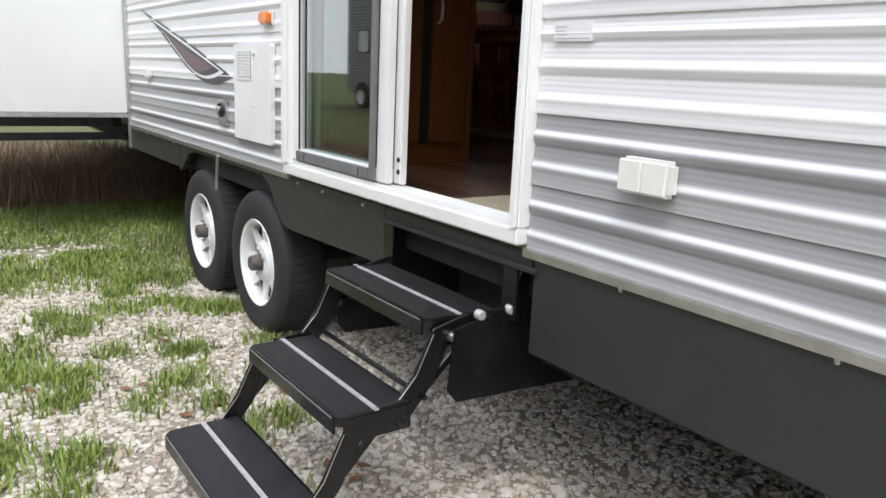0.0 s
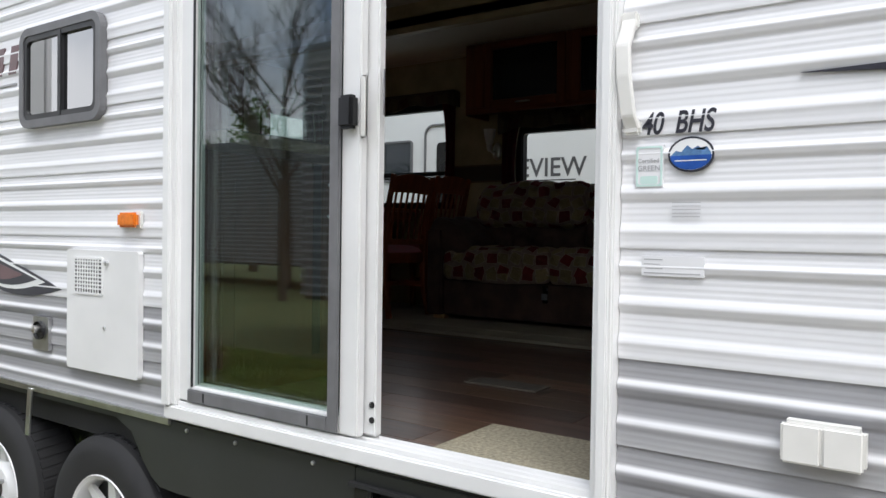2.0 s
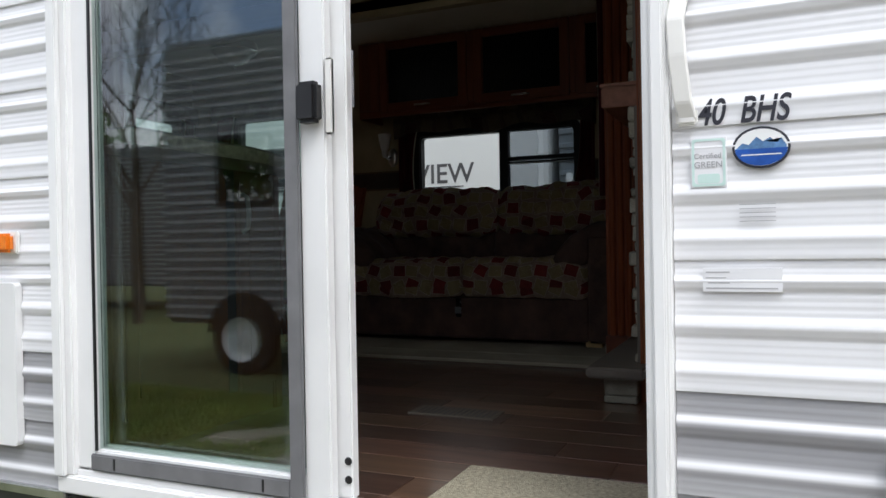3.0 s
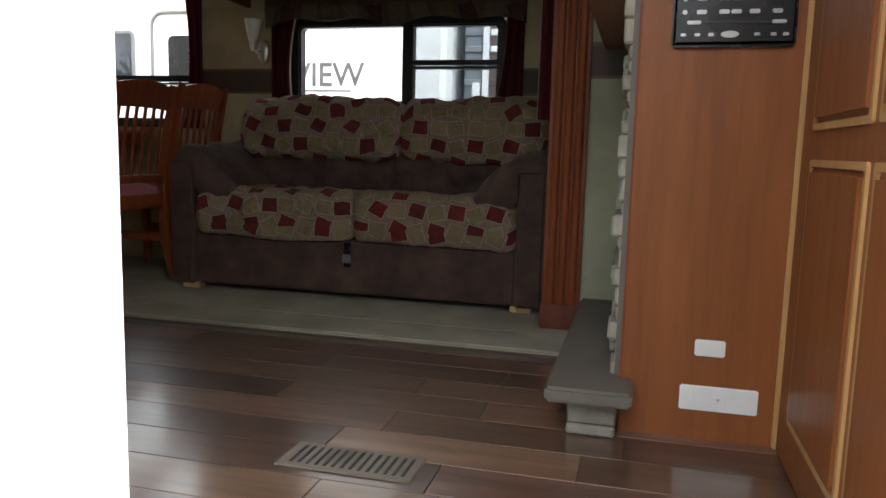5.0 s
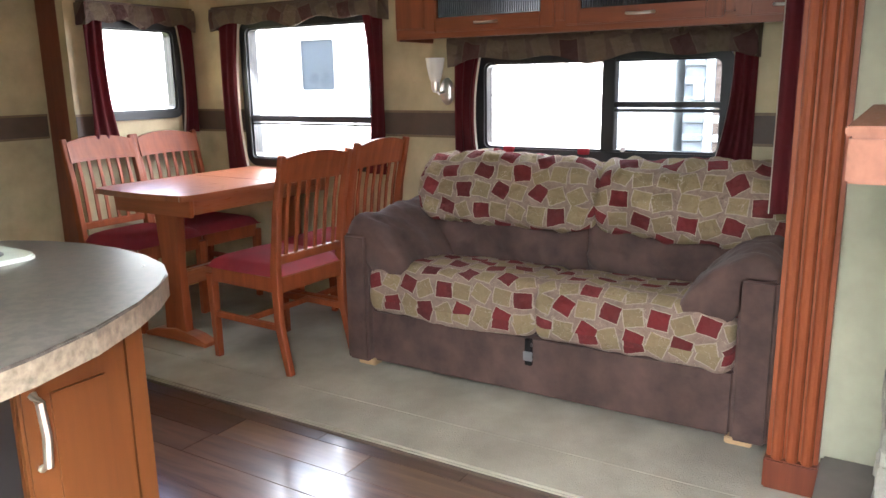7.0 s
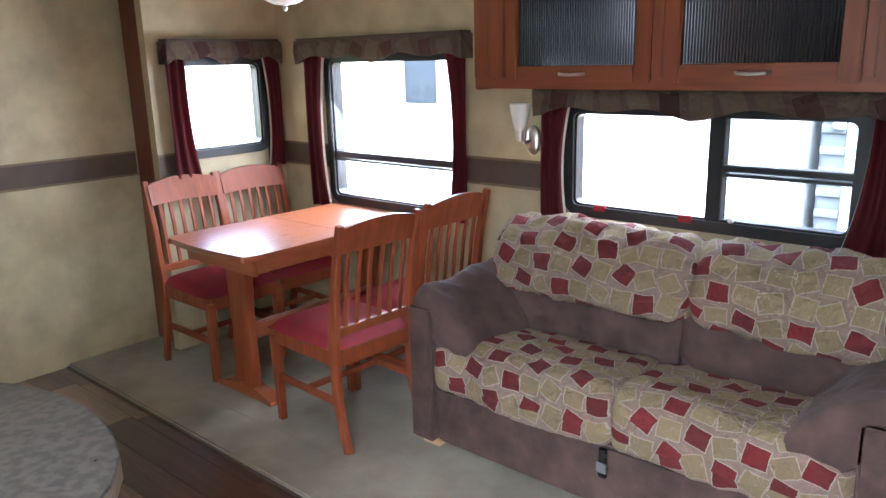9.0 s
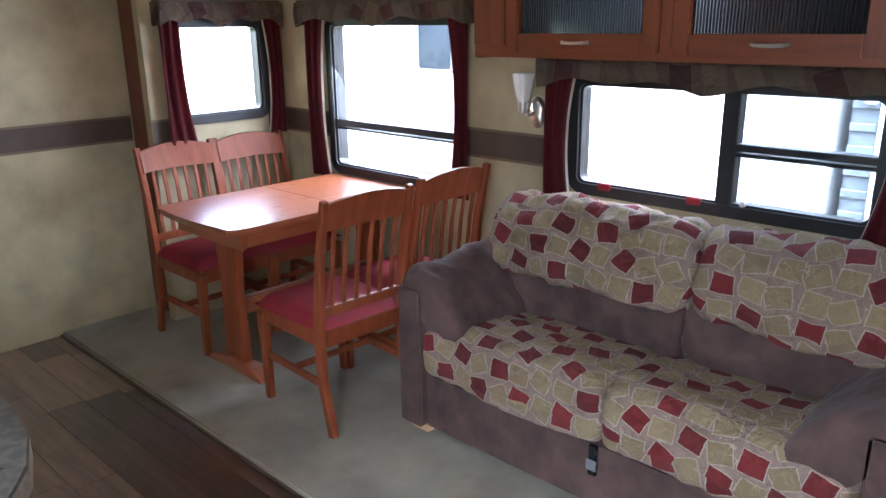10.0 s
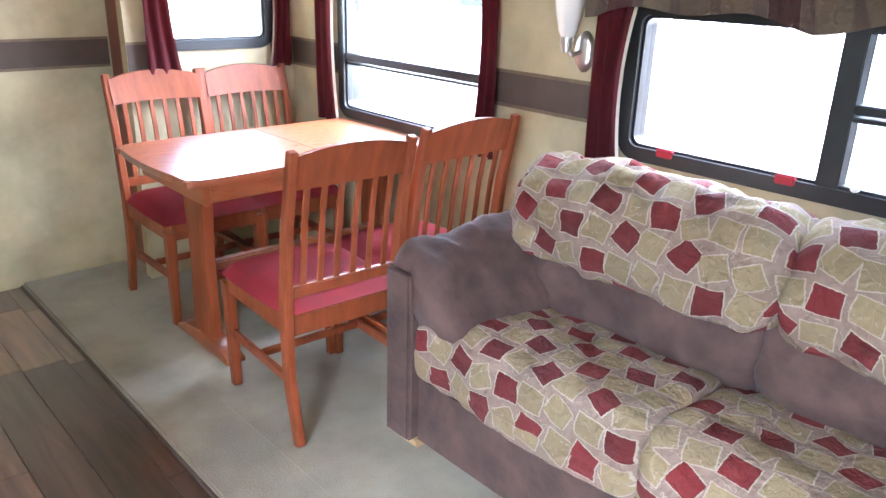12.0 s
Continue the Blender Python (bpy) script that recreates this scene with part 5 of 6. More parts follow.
# ---- ceiling lamp of the dining nook ----
cl = thing("ceiling_lamp", (3.69, 4.6, 2.8), "round frosted glass ceiling lamp with a nickel finial", "ceiling lamp")
smooth_by_angle(part("bowl", lathe([(0.0, 2.655), (0.05, 2.662), (0.10, 2.685), (0.135, 2.725), (0.145, 2.75)], "z", (3.69, 4.6, 0), 32), M_OPAL, cl))
part("pan", lathe([(0.0, 2.80), (0.15, 2.80), (0.155, 2.75), (0.145, 2.745)], "z", (3.69, 4.6, 0), 32), M_CHROME, cl)
smooth_by_angle(part("finial", lathe([(0.0, 2.630), (0.008, 2.636), (0.012, 2.645), (0.006, 2.652), (0.016, 2.658)], "z", (3.69, 4.6, 0), 16), M_CHROME, cl))

# ---- sofa ----
def cushion(name, prof, y0, y1, parent, material, puff=0.012, ends=0.05, seed=1.0, label="", n=80, draw=0.28):
    """A soft block: a closed x-z profile run along y, drawn in at the ends, with wrinkles and UVs in metres."""
    bm = bmesh.new()
    uvl = bm.loops.layers.uv.new("UVMap")
    cx, cz = sum(p[0] for p in prof) / len(prof), sum(p[1] for p in prof) / len(prof)
    arc = [0.0]
    for a, b in zip(prof, prof[1:] + prof[:1]):
        arc.append(arc[-1] + math.dist(a, b))
    rows = []
    for j in range(n + 1):
        q = j / n
        y = y0 + (y1 - y0) * q
        e = min(q, 1 - q) * (y1 - y0) / ends
        k = 1 - draw * (1 - math.sqrt(max(0.0, 1 - (1 - min(e, 1)) ** 2)))
        row = []
        for i, (px, pz) in enumerate(prof):
            w = puff * (noise.noise((px * 7 + seed, y * 6, pz * 7)) + 0.75 * noise.noise((px * 24, y * 15 + seed, pz * 24)))
            d = Vector((px - cx, pz - cz))
            d = d * k + d.normalized() * w
            row.append(bm.verts.new((cx + d.x, y, cz + d.y)))
        rows.append(row)
    m = len(prof)
    for j in range(n):
        for i in range(m):
            f = bm.faces.new((rows[j][i], rows[j][(i + 1) % m], rows[j + 1][(i + 1) % m], rows[j + 1][i]))
            for l, (u, v) in zip(f.loops, ((arc[i], j), (arc[i + 1], j), (arc[i + 1], j + 1), (arc[i], j + 1))):
                l[uvl].uv = (u, y0 + (y1 - y0) * v / n)
    for r in (rows[0], rows[-1]):
        f = bm.faces.new(r)
        for l in f.loops:
            l[uvl].uv = (l.vert.co.x, l.vert.co.z)
    ob = part(name, bm, material, parent, label)
    return smooth_by_angle(ob, 60)


def soft(pts, rounds=3):
    """Corner cutting: a smooth closed profile from a few corners."""
    for _ in range(rounds):
        out = []
        for (ax, az), (bx, bz) in zip(pts, pts[1:] + pts[:1]):
            out += [(0.78 * ax + 0.22 * bx, 0.78 * az + 0.22 * bz), (0.22 * ax + 0.78 * bx, 0.22 * az + 0.78 * bz)]
        pts = out
    return pts


sofa = thing("sofa", (3.98, 2.96, FC), "brown microsuede two-seat sofa with red-squared cream cushions", "sofa")
SY0, SY1 = 2.085, 3.86
SXF = 3.64
part("front_panel", box(SXF + 0.01, SXF + 0.05, SY0 + 0.12, SY1 - 0.12, 0.876, 1.12, 0.012, 3), M_SUEDE, sofa)
part("base", box(SXF + 0.04, 4.30, SY0 + 0.03, SY1 - 0.03, 0.88, 1.14, 0.01), M_SUEDE, sofa)
part("back_frame", box(4.20, 4.33, SY0 + 0.03, SY1 - 0.03, 0.88, 1.66, 0.03, 3), M_SUEDE, sofa)
seat_prof = soft([(3.625, 1.10), (3.605, 1.28), (3.66, 1.345), (3.86, 1.34), (4.10, 1.305), (4.10, 1.15), (3.68, 1.14)])
cushion("seat_cushion", seat_prof, SY0 + 0.122, 2.950, sofa, M_PATCH, 0.016, 0.05, 2.0, "cream cushion with tilted red and beige squares")
cushion("seat_cushion", seat_prof, 2.944, SY1 - 0.122, sofa, M_PATCH, 0.016, 0.05, 7.0, "cream cushion with tilted red and beige squares")
low_prof = soft([(4.03, 1.27), (3.995, 1.40), (4.03, 1.56), (4.22, 1.58), (4.24, 1.27)])
top_prof = soft([(4.03, 1.465), (3.945, 1.50), (3.935, 1.62), (3.985, 1.735), (4.09, 1.79), (4.22, 1.765), (4.29, 1.68), (4.27, 1.54), (4.15, 1.48)])
for a, b, c, d, sd in ((SY0 + 0.02, 2.886, SY0 - 0.01, 2.846, 3.0), (2.880, SY1 - 0.13, 2.834, SY1 - 0.155, 5.0)):
    cushion("back_cushion", low_prof, a, b, sofa, M_SUEDE, 0.024, 0.07, sd, draw=0.34)
    cushion("head_cushion", top_prof, c, d, sofa, M_PATCH, 0.026, 0.11, sd + 11, "rolled cream cushion with red and beige squares", draw=0.5)


def arm(y_out, y_in, flip):
    """An upright arm board with a fat pad rolled over its top and inner side."""
    lo, hi = min(y_out, y_in), max(y_out, y_in)
    a = part("arm", box(SXF - 0.02, 4.28, lo, hi, 0.876, 1.455, 0.012, 3), M_SUEDE, sofa)
    s = -1 if flip else 1
    prof = soft([(y_out + s * 0.008, 1.37), (y_out + s * 0.006, 1.46), (y_out - s * 0.035, 1.525), (y_out - s * 0.11, 1.525), (y_out - s * 0.20, 1.47), (y_out - s * 0.29, 1.385), (y_out - s * 0.345, 1.29), (y_out - s * 0.33, 1.21), (y_out - s * 0.20, 1.20), (y_out - s * 0.11, 1.34)], 2)
    bm = bmesh.new()
    rows = []
    n = 40
    cy, cz = y_out - s * 0.15, 1.38
    for j in range(n + 1):
        q = j / n
        x = SXF - 0.008 + q * 0.56
        e = min(q, 1 - q) * 0.56 / 0.05
        k = 1 - 0.22 * (1 - math.sqrt(max(0.0, 1 - (1 - min(e, 1)) ** 2)))
        rise = 0.03 * q
        row = []
        for yy, zz in prof:
            w = 0.020 * (noise.noise((x * 8, yy * 10, zz * 8 + y_out)) + 0.6 * noise.noise((x * 26, yy * 14, zz * 14)))
            row.append(bm.verts.new((x, cy + (yy - cy) * k, cz + (zz - cz) * k + rise + w)))
        rows.append(row)
    m = len(prof)
    for j in range(n):
        for i in range(m):
            bm.faces.new((rows[j][i], rows[j][(i + 1) % m], rows[j + 1][(i + 1) % m], rows[j + 1][i]))
    bm.faces.new(rows[0])
    bm.faces.new(rows[-1])
    smooth_by_angle(part("arm_pad", bm, M_SUEDE, sofa), 60)
arm(SY1, SY1 - 0.12, False)
arm(SY0, SY0 + 0.12, True)
for y in (SY0 + 0.05, SY1 - 0.13):
    part("foot", box(SXF + 0.01, SXF + 0.07, y, y + 0.09, FC, 0.877, 0.004), M_TAN, sofa)
    part("foot", box(4.18, 4.24, y, y + 0.09, FC, 0.877, 0.004), M_TAN, sofa)
part("pull_strap", box(SXF - 0.004, SXF + 0.012, 2.955, 2.985, 1.0, 1.11, 0.003), M_RADIO, sofa, "black fabric pull strap")
part("strap_buckle", box(SXF - 0.009, SXF - 0.003, 2.95, 2.99, 1.02, 1.06, 0.003), M_GREYRUB, sofa)

# ---- dining chairs ----
def make_chair():
    """Built facing +y with its base at the origin: seat front at +y, back at -y."""
    c = thing("dining_chair", (0, 0, 0), "cherry wood slat-back dining chair with a burgundy seat", "chair", "dining chairs")
    W, D = 0.205, 0.22
    for sx in (-1, 1):
        x = sx * W
        part("back_post", strip([(x, -D - 0.045, 0.0), (x, -D + 0.005, 0.22), (x, -D + 0.01, 0.46), (x, -D - 0.022, 0.72), (x, -D - 0.072, 0.945)], [0.030] * 5, [0.034, 0.042, 0.046, 0.036, 0.028], (1, 0, 0)), M_CHERRY, c)
        part("front_leg", strip([(sx * 0.20, D - 0.01, 0.0), (sx * 0.20, D, 0.40)], [0.032, 0.042], [0.032, 0.042], (1, 0, 0)), M_CHERRY, c)
        part("stretcher", box(sx * 0.20 - 0.009, sx * 0.20 + 0.009, -D + 0.01, D - 0.01, 0.19, 0.222, 0.004), M_CHERRY, c)
        part("apron", box(sx * 0.20 - 0.011, sx * 0.20 + 0.011, -D + 0.02, D - 0.01, 0.36, 0.43, 0.004), M_CHERRY, c)
    part("cross_stretcher", box(-0.19, 0.19, 0.0, 0.018, 0.193, 0.22, 0.004), M_CHERRY, c)
    part("apron", box(-0.19, 0.19, D - 0.012, D + 0.010, 0.36, 0.43, 0.004), M_CHERRY, c)
    part("apron", box(-0.19, 0.19, -D - 0.008, -D + 0.014, 0.36, 0.43, 0.004), M_CHERRY, c)
    # seat pad
    bm = bmesh.new()
    n = 14
    pts = []
    for j in range(n + 1):
        row = []
        for i in range(n + 1):
            u, v = 2 * i / n - 1, 2 * j / n - 1
            x = u * (0.225 + 0.008 * v) * (1 - 0.04 * v * v * abs(u))
            y = v * 0.235 + 0.01
            h = 0.052 * (1 - abs(u) ** 5) ** 0.5 * (1 - abs(v) ** 5) ** 0.5
            row.append(bm.verts.new((x, y, 0.43 + h)))
        pts.append(row)
    for j in range(n):
        for i in range(n):
            bm.faces.new((pts[j][i], pts[j][i + 1], pts[j + 1][i + 1], pts[j + 1][i]))
    bmesh.ops.solidify(bm, geom=bm.faces[:], thickness=0.016)
    smooth_by_angle(part("seat", bm, M_SEAT_RED, c, "burgundy upholstered seat pad"), 60)
    # crest rail, bowed along its top
    bm = bmesh.new()
    n = 14
    rows = []
    for j in range(n + 1):
        u = 2 * j / n - 1
        x = u * 0.20
        yb = -D - 0.060 - 0.018 * (1 - u * u)
        top = 0.925 + 0.028 * (1 - u * u)
        bot = 0.825 + 0.006 * (1 - u * u)
        rows.append([bm.verts.new((x, yb + o + k, z)) for z, o, k in ((bot, 0.028, 0.011), (top, 0.0, 0.011), (top, 0.0, -0.011), (bot, 0.028, -0.011))])
    for a, b in zip(rows, rows[1:]):
        for i in range(4):
            bm.faces.new((a[i], a[(i + 1) % 4], b[(i + 1) % 4], b[i]))
    bm.faces.new(rows[0])
    bm.faces.new(rows[-1])
    part("crest_rail", bm, M_CHERRY, c)
    part("lower_rail", box(-0.19, 0.19, -D - 0.012, -D + 0.012, 0.485, 0.522, 0.004), M_CHERRY, c)
    for k in range(6):
        x = -0.148 + k * 0.0592
        part("slat", strip([(x, -D + 0.002, 0.515), (x, -D - 0.008, 0.60), (x, -D - 0.022, 0.72), (x, -D - 0.046, 0.835)], 0.020, 0.009, (1, 0, 0)), M_CHERRY, c)
    return c


chair = make_chair()
TALL = Matrix.Diagonal((1, 1, 1.02, 1))
chair.matrix_basis = pose(3.592, 4.235, FC, 0, 0, -3) @ TALL
c2 = copy_thing(chair, pose(4.03, 4.215, FC, 0, 0, 1) @ TALL)
c3 = copy_thing(chair, pose(3.645, 5.265, FC, 0, 0, 180) @ TALL)
c4 = copy_thing(chair, pose(4.07, 5.26, FC, 0, 0, 178) @ TALL)
for c, l in ((c2, "cherry wood slat-back chair close to the slide-out wall"), (c3, "cherry wood slat-back chair against the end wall"), (c4, "cherry wood slat-back chair in the corner under the window")):
    c["label"] = l

# ---- dining table ----
tb = thing("dining_table", (3.85, 4.73, FC), "glossy cherry dining table with a pedestal leg", "table")
TY0, TY1 = 4.485, 5.15
pts = [(4.375, TY0), (4.375, TY1)]
pts += [(3.46 - 0.16 * math.sin(radians(a)) ** 1.0, TY1 - 0.03 + 0.03 * math.cos(radians(a))) for a in range(0, 91, 15)]
pts += [(3.285 + 0.025 * (2 * k / 8 - 1) ** 2, TY1 - 0.05 - (TY1 - TY0 - 0.10) * k / 8) for k in range(9)]
pts += [(3.46 - 0.16 * math.cos(radians(a)), TY0 + 0.03 - 0.03 * math.sin(radians(a))) for a in range(0, 91, 15)]
part("tabletop", flat_plate(pts, 1.592, 1.619, 0.006), M_CHERRY_X, tb, "glossy veneer tabletop")
part("top_joint", box(3.90, 3.903, TY0 + 0.002, TY1 - 0.002, 1.6175, 1.6198), M_DARKCHERRY, tb)
part("apron", box(3.40, 4.36, TY0 + 0.06, TY0 + 0.082, 1.515, 1.592, 0.004), M_CHERRY_X, tb)
part("apron", box(3.40, 4.36, TY1 - 0.082, TY1 - 0.06, 1.515, 1.592, 0.004), M_CHERRY_X, tb)
part("apron", box(3.38, 3.402, TY0 + 0.06, TY1 - 0.06, 1.505, 1.592, 0.004), M_CHERRY_Y, tb)
part("leg", strip([(3.47, 4.805, FC + 0.045), (3.47, 4.805, 1.25), (3.47, 4.805, 1.56)], [0.15, 0.13, 0.17], [0.05, 0.045, 0.05], (0, 1, 0)), M_CHERRY, tb)
part("foot", strip([(3.47, 4.585, FC + 0.012), (3.47, 4.67, FC + 0.028), (3.47, 4.805, FC + 0.038), (3.47, 4.94, FC + 0.028), (3.47, 5.02, FC + 0.012)], [0.08] * 5, [0.022, 0.045, 0.06, 0.045, 0.022], (1, 0, 0)), M_CHERRY_Y, tb)
part("stretcher", box(3.49, 4.30, 4.785, 4.825, 1.12, 1.20, 0.006), M_CHERRY_X, tb)
part("wall_cleat", box(4.34, 4.375, TY0 + 0.08, TY1 - 0.08, 1.53, 1.592, 0.004), M_CHERRY_Y, tb)
part("leg", strip([(4.30, 4.805, FC), (4.30, 4.805, 1.56)], 0.15, 0.045, (0, 1, 0)), M_CHERRY, tb)

# ---- fireplace ----
fp = thing("fireplace", (2.95, 1.70, F), "stacked ledge stone fireplace face with a hearth", "fireplace")
part("core", box(2.447, SLIDEX - 0.002, 1.60, 1.748, F, ZC - 0.002), M_HEARTH, fp)
hs = part("hearth_slab", box(2.29, SLIDEX - 0.003, 1.70, 1.91, 0.932, 0.972, 0.008, 2), M_HEARTH, fp, "smooth grey brown hearth slab")
mt = thing("mantel", (2.95, 1.80, 1.92), "reddish oak mantel beam on the stone fireplace", "mantel")
part("beam", box(2.442, SLIDEX - 0.004, 1.70, 1.868, 1.928, 2.004, 0.004), M_MANTEL, mt)
part("shelf_board", box(2.440, SLIDEX - 0.004, 1.70, 1.874, 2.004, 2.02, 0.003), M_MANTEL, mt)
rng = random.Random(4)
def stone_course(x0, x1, yf, z0, z1, along="x", parent=fp):
    u = x0
    while u < x1 - 0.02:
        w = min(rng.uniform(0.09, 0.24), x1 - u)
        if x1 - (u + w) < 0.05:
            w = x1 - u
        out = rng.uniform(-0.006, 0.022)
        bm = box(u + 0.002, u + w - 0.002, 1.735 if along == "x" else 0, yf + out, z0 + 0.001, z1 - 0.001)
        bmesh.ops.bevel(bm, geom=bm.edges[:], offset=0.005, segments=1, affect="EDGES")
        for v in bm.verts:
            v.co += Vector((0, 0.006 * noise.noise(v.co * 21), 0.004 * noise.noise(v.co * 17 + Vector((3, 0, 0)))))
        part("stone", bm, M_STONE, parent)
        u += w
z = 0.972
while z < ZC - 0.03:
    h = rng.uniform(0.028, 0.064)
    stone_course(2.447, SLIDEX - 0.005, 1.752, z, min(z + h, ZC - 0.005))
    z += h
for z0, z1 in ((F, F + 0.03), (F + 0.03, 0.932)):
    stone_course(2.36, SLIDEX - 0.005, 1.86, z0, z1)

# ---- entertainment cabinet end with radio ----
ec = thing("entertainment_cabinet", (2.44, 1.55, F), "tall honey cherry cabinet end with a radio", "cabinet")
part("end_panel", box(2.43, 2.446, 1.355, 1.732, F, ZC - 0.002, 0.002), M_PANEL, ec)
part("edge_band", box(2.424, 2.432, 1.728, 1.734, F, ZC - 0.002), M_CHERRY, ec)
part("body", box(2.446, 3.46, 1.30, 1.60, F, ZC - 0.003), M_PANEL, ec)
part("corner_trim", box(2.418, 2.432, 1.338, 1.362, F, ZC - 0.002, 0.004), M_OAK, ec)
ra = thing("radio", (2.42, 1.53, 1.815), "black wall-mounted stereo radio with silver buttons", "radio")
RX = 2.43
part("body", box(RX - 0.022, RX, 1.372, 1.686, 1.812, 2.002, 0.008, 3), M_RADIO, ra)
part("face", box(RX - 0.026, RX - 0.02, 1.38, 1.678, 1.820, 1.994, 0.004), M_RADIO, ra)
smooth_by_angle(part("knob", lathe([(0, -0.022), (0.017, -0.02), (0.02, -0.004), (0.02, 0)], "x", (RX - 0.025, 1.640, 1.965), 24), M_SILVER, ra))
smooth_by_angle(part("knob", lathe([(0, -0.022), (0.017, -0.02), (0.02, -0.004), (0.02, 0)], "x", (RX - 0.025, 1.415, 1.965), 24), M_SILVER, ra))
ell = lambda a, b, n=36: [(1.527 + a * math.cos(2 * math.pi * k / n), 1.966 + b * math.sin(2 * math.pi * k / n)) for k in range(n)]
bm = bmesh.new()
o, i_ = ell(0.078, 0.024), ell(0.073, 0.020)
va, vb = [bm.verts.new((RX - 0.0275, u, v)) for u, v in o], [bm.verts.new((RX - 0.0275, u, v)) for u, v in i_]
for k in range(36):
    bm.faces.new((va[k], va[(k + 1) % 36], vb[(k + 1) % 36], vb[k]))
bmesh.ops.solidify(bm, geom=bm.faces[:], thickness=0.002)
part("display_ring", bm, M_SILVER, ra)
part("display", box(RX - 0.0275, RX - 0.0255, 1.49, 1.565, 1.954, 1.978), M_LCD, ra)
for row, z in enumerate((1.925, 1.893)):
    for k, y in enumerate((1.655, 1.612, 1.555, 1.525, 1.48, 1.425)):
        w = 0.006 if k == 0 else 0.013
        part("button", box(RX - 0.031, RX - 0.025, y - w, y + w, z - 0.005, z + 0.005, 0.002), M_SILVER, ra)
part("disc_slot", box(RX - 0.0275, RX - 0.025, 1.44, 1.61, 1.866, 1.871), M_DARKMETAL, ra)
for y in (1.63, 1.418):
    part("button", box(RX - 0.031, RX - 0.025, y - 0.018, y + 0.018, 1.864, 1.873, 0.002), M_SILVER, ra)
part("badge", slab("x", [(1.538 + 0.023 * math.cos(radians(a)), 1.840 + 0.008 * math.sin(radians(a))) for a in range(0, 360, 15)], RX - 0.0285, RX - 0.025), M_SILVER, ra)
for y in (1.655, 1.62, 1.585, 1.47, 1.43, 1.40):
    part("button", box(RX - 0.029, RX - 0.025, y - 0.007, y + 0.007, 1.836, 1.843, 0.001), M_SILVER, ra)
ra.scale = (1, 0.875, 0.96)
ra.location += Vector((0, -0.007, -0.016))
so = thing("switch_plate", (2.43, 1.52, 1.05), "small white plastic switch plate on the cabinet", "switch")
part("plate", box(RX - 0.008, RX, 1.484, 1.556, 1.048, 1.09, 0.003), M_WHITE_PLASTIC, so)
part("rocker", box(RX - 0.012, RX - 0.007, 1.50, 1.54, 1.058, 1.08, 0.002), M_WHITE_PLASTIC, so)
ol = thing("wall_outlet", (2.43, 1.49, 0.92), "white plastic double outlet plate on the cabinet", "outlet")
part("plate", box(RX - 0.007, RX, 1.40, 1.585, 0.908, 0.972, 0.003), M_WHITE_PLASTIC, ol)
for y in (1.455, 1.53):
    part("socket", box(RX - 0.010, RX - 0.006, y - 0.022, y + 0.022, 0.922, 0.958, 0.003), M_WHITE_PLASTIC, ol)
part("screw", lathe([(0, -0.003), (0.004, 0)], "x", (RX - 0.007, 1.4925, 0.94), 8), M_ALU, ol)

# ---- round speaker on the chimney breast ----
spk = thing("wall_speaker", (3.385, 1.75, 2.27), "small round black speaker on the fireplace wall", "speaker")
part("bracket", box(3.355, 3.415, 1.749, 1.775, 2.25, 2.30, 0.004), M_BLACK_STEEL, spk)
smooth_by_angle(part("shell", lathe([(0, 0.0), (0.055, 0.0), (0.082, 0.02), (0.088, 0.045), (0.08, 0.062), (0.07, 0.066)], "y", (3.385, 1.772, 2.278), 32), M_RADIO, spk), 40)
part("grille", lathe([(0.07, 0.064), (0.04, 0.058), (0, 0.054)], "y", (3.385, 1.772, 2.278), 24), M_GRIT, spk, "dark speaker grille")

# ---- wardrobe door beside the entry ----
wd = thing("door_2", (1.9, 1.345, F), "raised-panel honey cherry door beside the entry", "door", kind="structure")
part("frame", box(1.03, 2.418, 1.345, 1.352, F, 2.75, 0.002), M_PANEL, wd)
part("leaf", box(1.30, 2.30, 1.352, 1.362, F + 0.03, 2.65, 0.004), M_PANEL, wd)
for x0, x1 in ((1.38, 1.76), (1.84, 2.22)):
    for z0, z1 in ((0.98, 1.52), (1.62, 2.20), (2.30, 2.58)):
        part("raised_panel", box(x0, x1, 1.360, 1.372, z0, z1, 0.010, 2), M_PANEL, wd)
        part("panel_bead", ring_frame("y", x0 - 0.02, x1 + 0.02, z0 - 0.02, z1 + 0.02, 0.008, 0.014, 1.360, 1.368), M_OAK, wd)

# ---- kitchen peninsula ----
CT = 1.74
isl = thing("kitchen_cabinet", (1.5, 3.2, F), "honey cherry kitchen peninsula cabinet with a drawer door", "cabinet")
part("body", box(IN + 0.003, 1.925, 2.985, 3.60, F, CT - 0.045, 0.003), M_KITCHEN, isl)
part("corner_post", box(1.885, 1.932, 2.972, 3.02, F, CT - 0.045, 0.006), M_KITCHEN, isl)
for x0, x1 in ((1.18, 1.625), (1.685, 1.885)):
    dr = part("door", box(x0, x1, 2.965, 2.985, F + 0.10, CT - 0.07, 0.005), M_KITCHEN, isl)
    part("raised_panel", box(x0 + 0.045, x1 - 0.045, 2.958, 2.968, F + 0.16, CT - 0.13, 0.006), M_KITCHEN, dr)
part("dark_gap", box(1.632, 1.678, 2.975, 2.986, F + 0.10, CT - 0.05, 0.002), M_DARKMETAL, isl)
part("toe_kick", box(IN + 0.003, 1.89, 2.99, 3.0, F, F + 0.09), M_UNDER, isl)
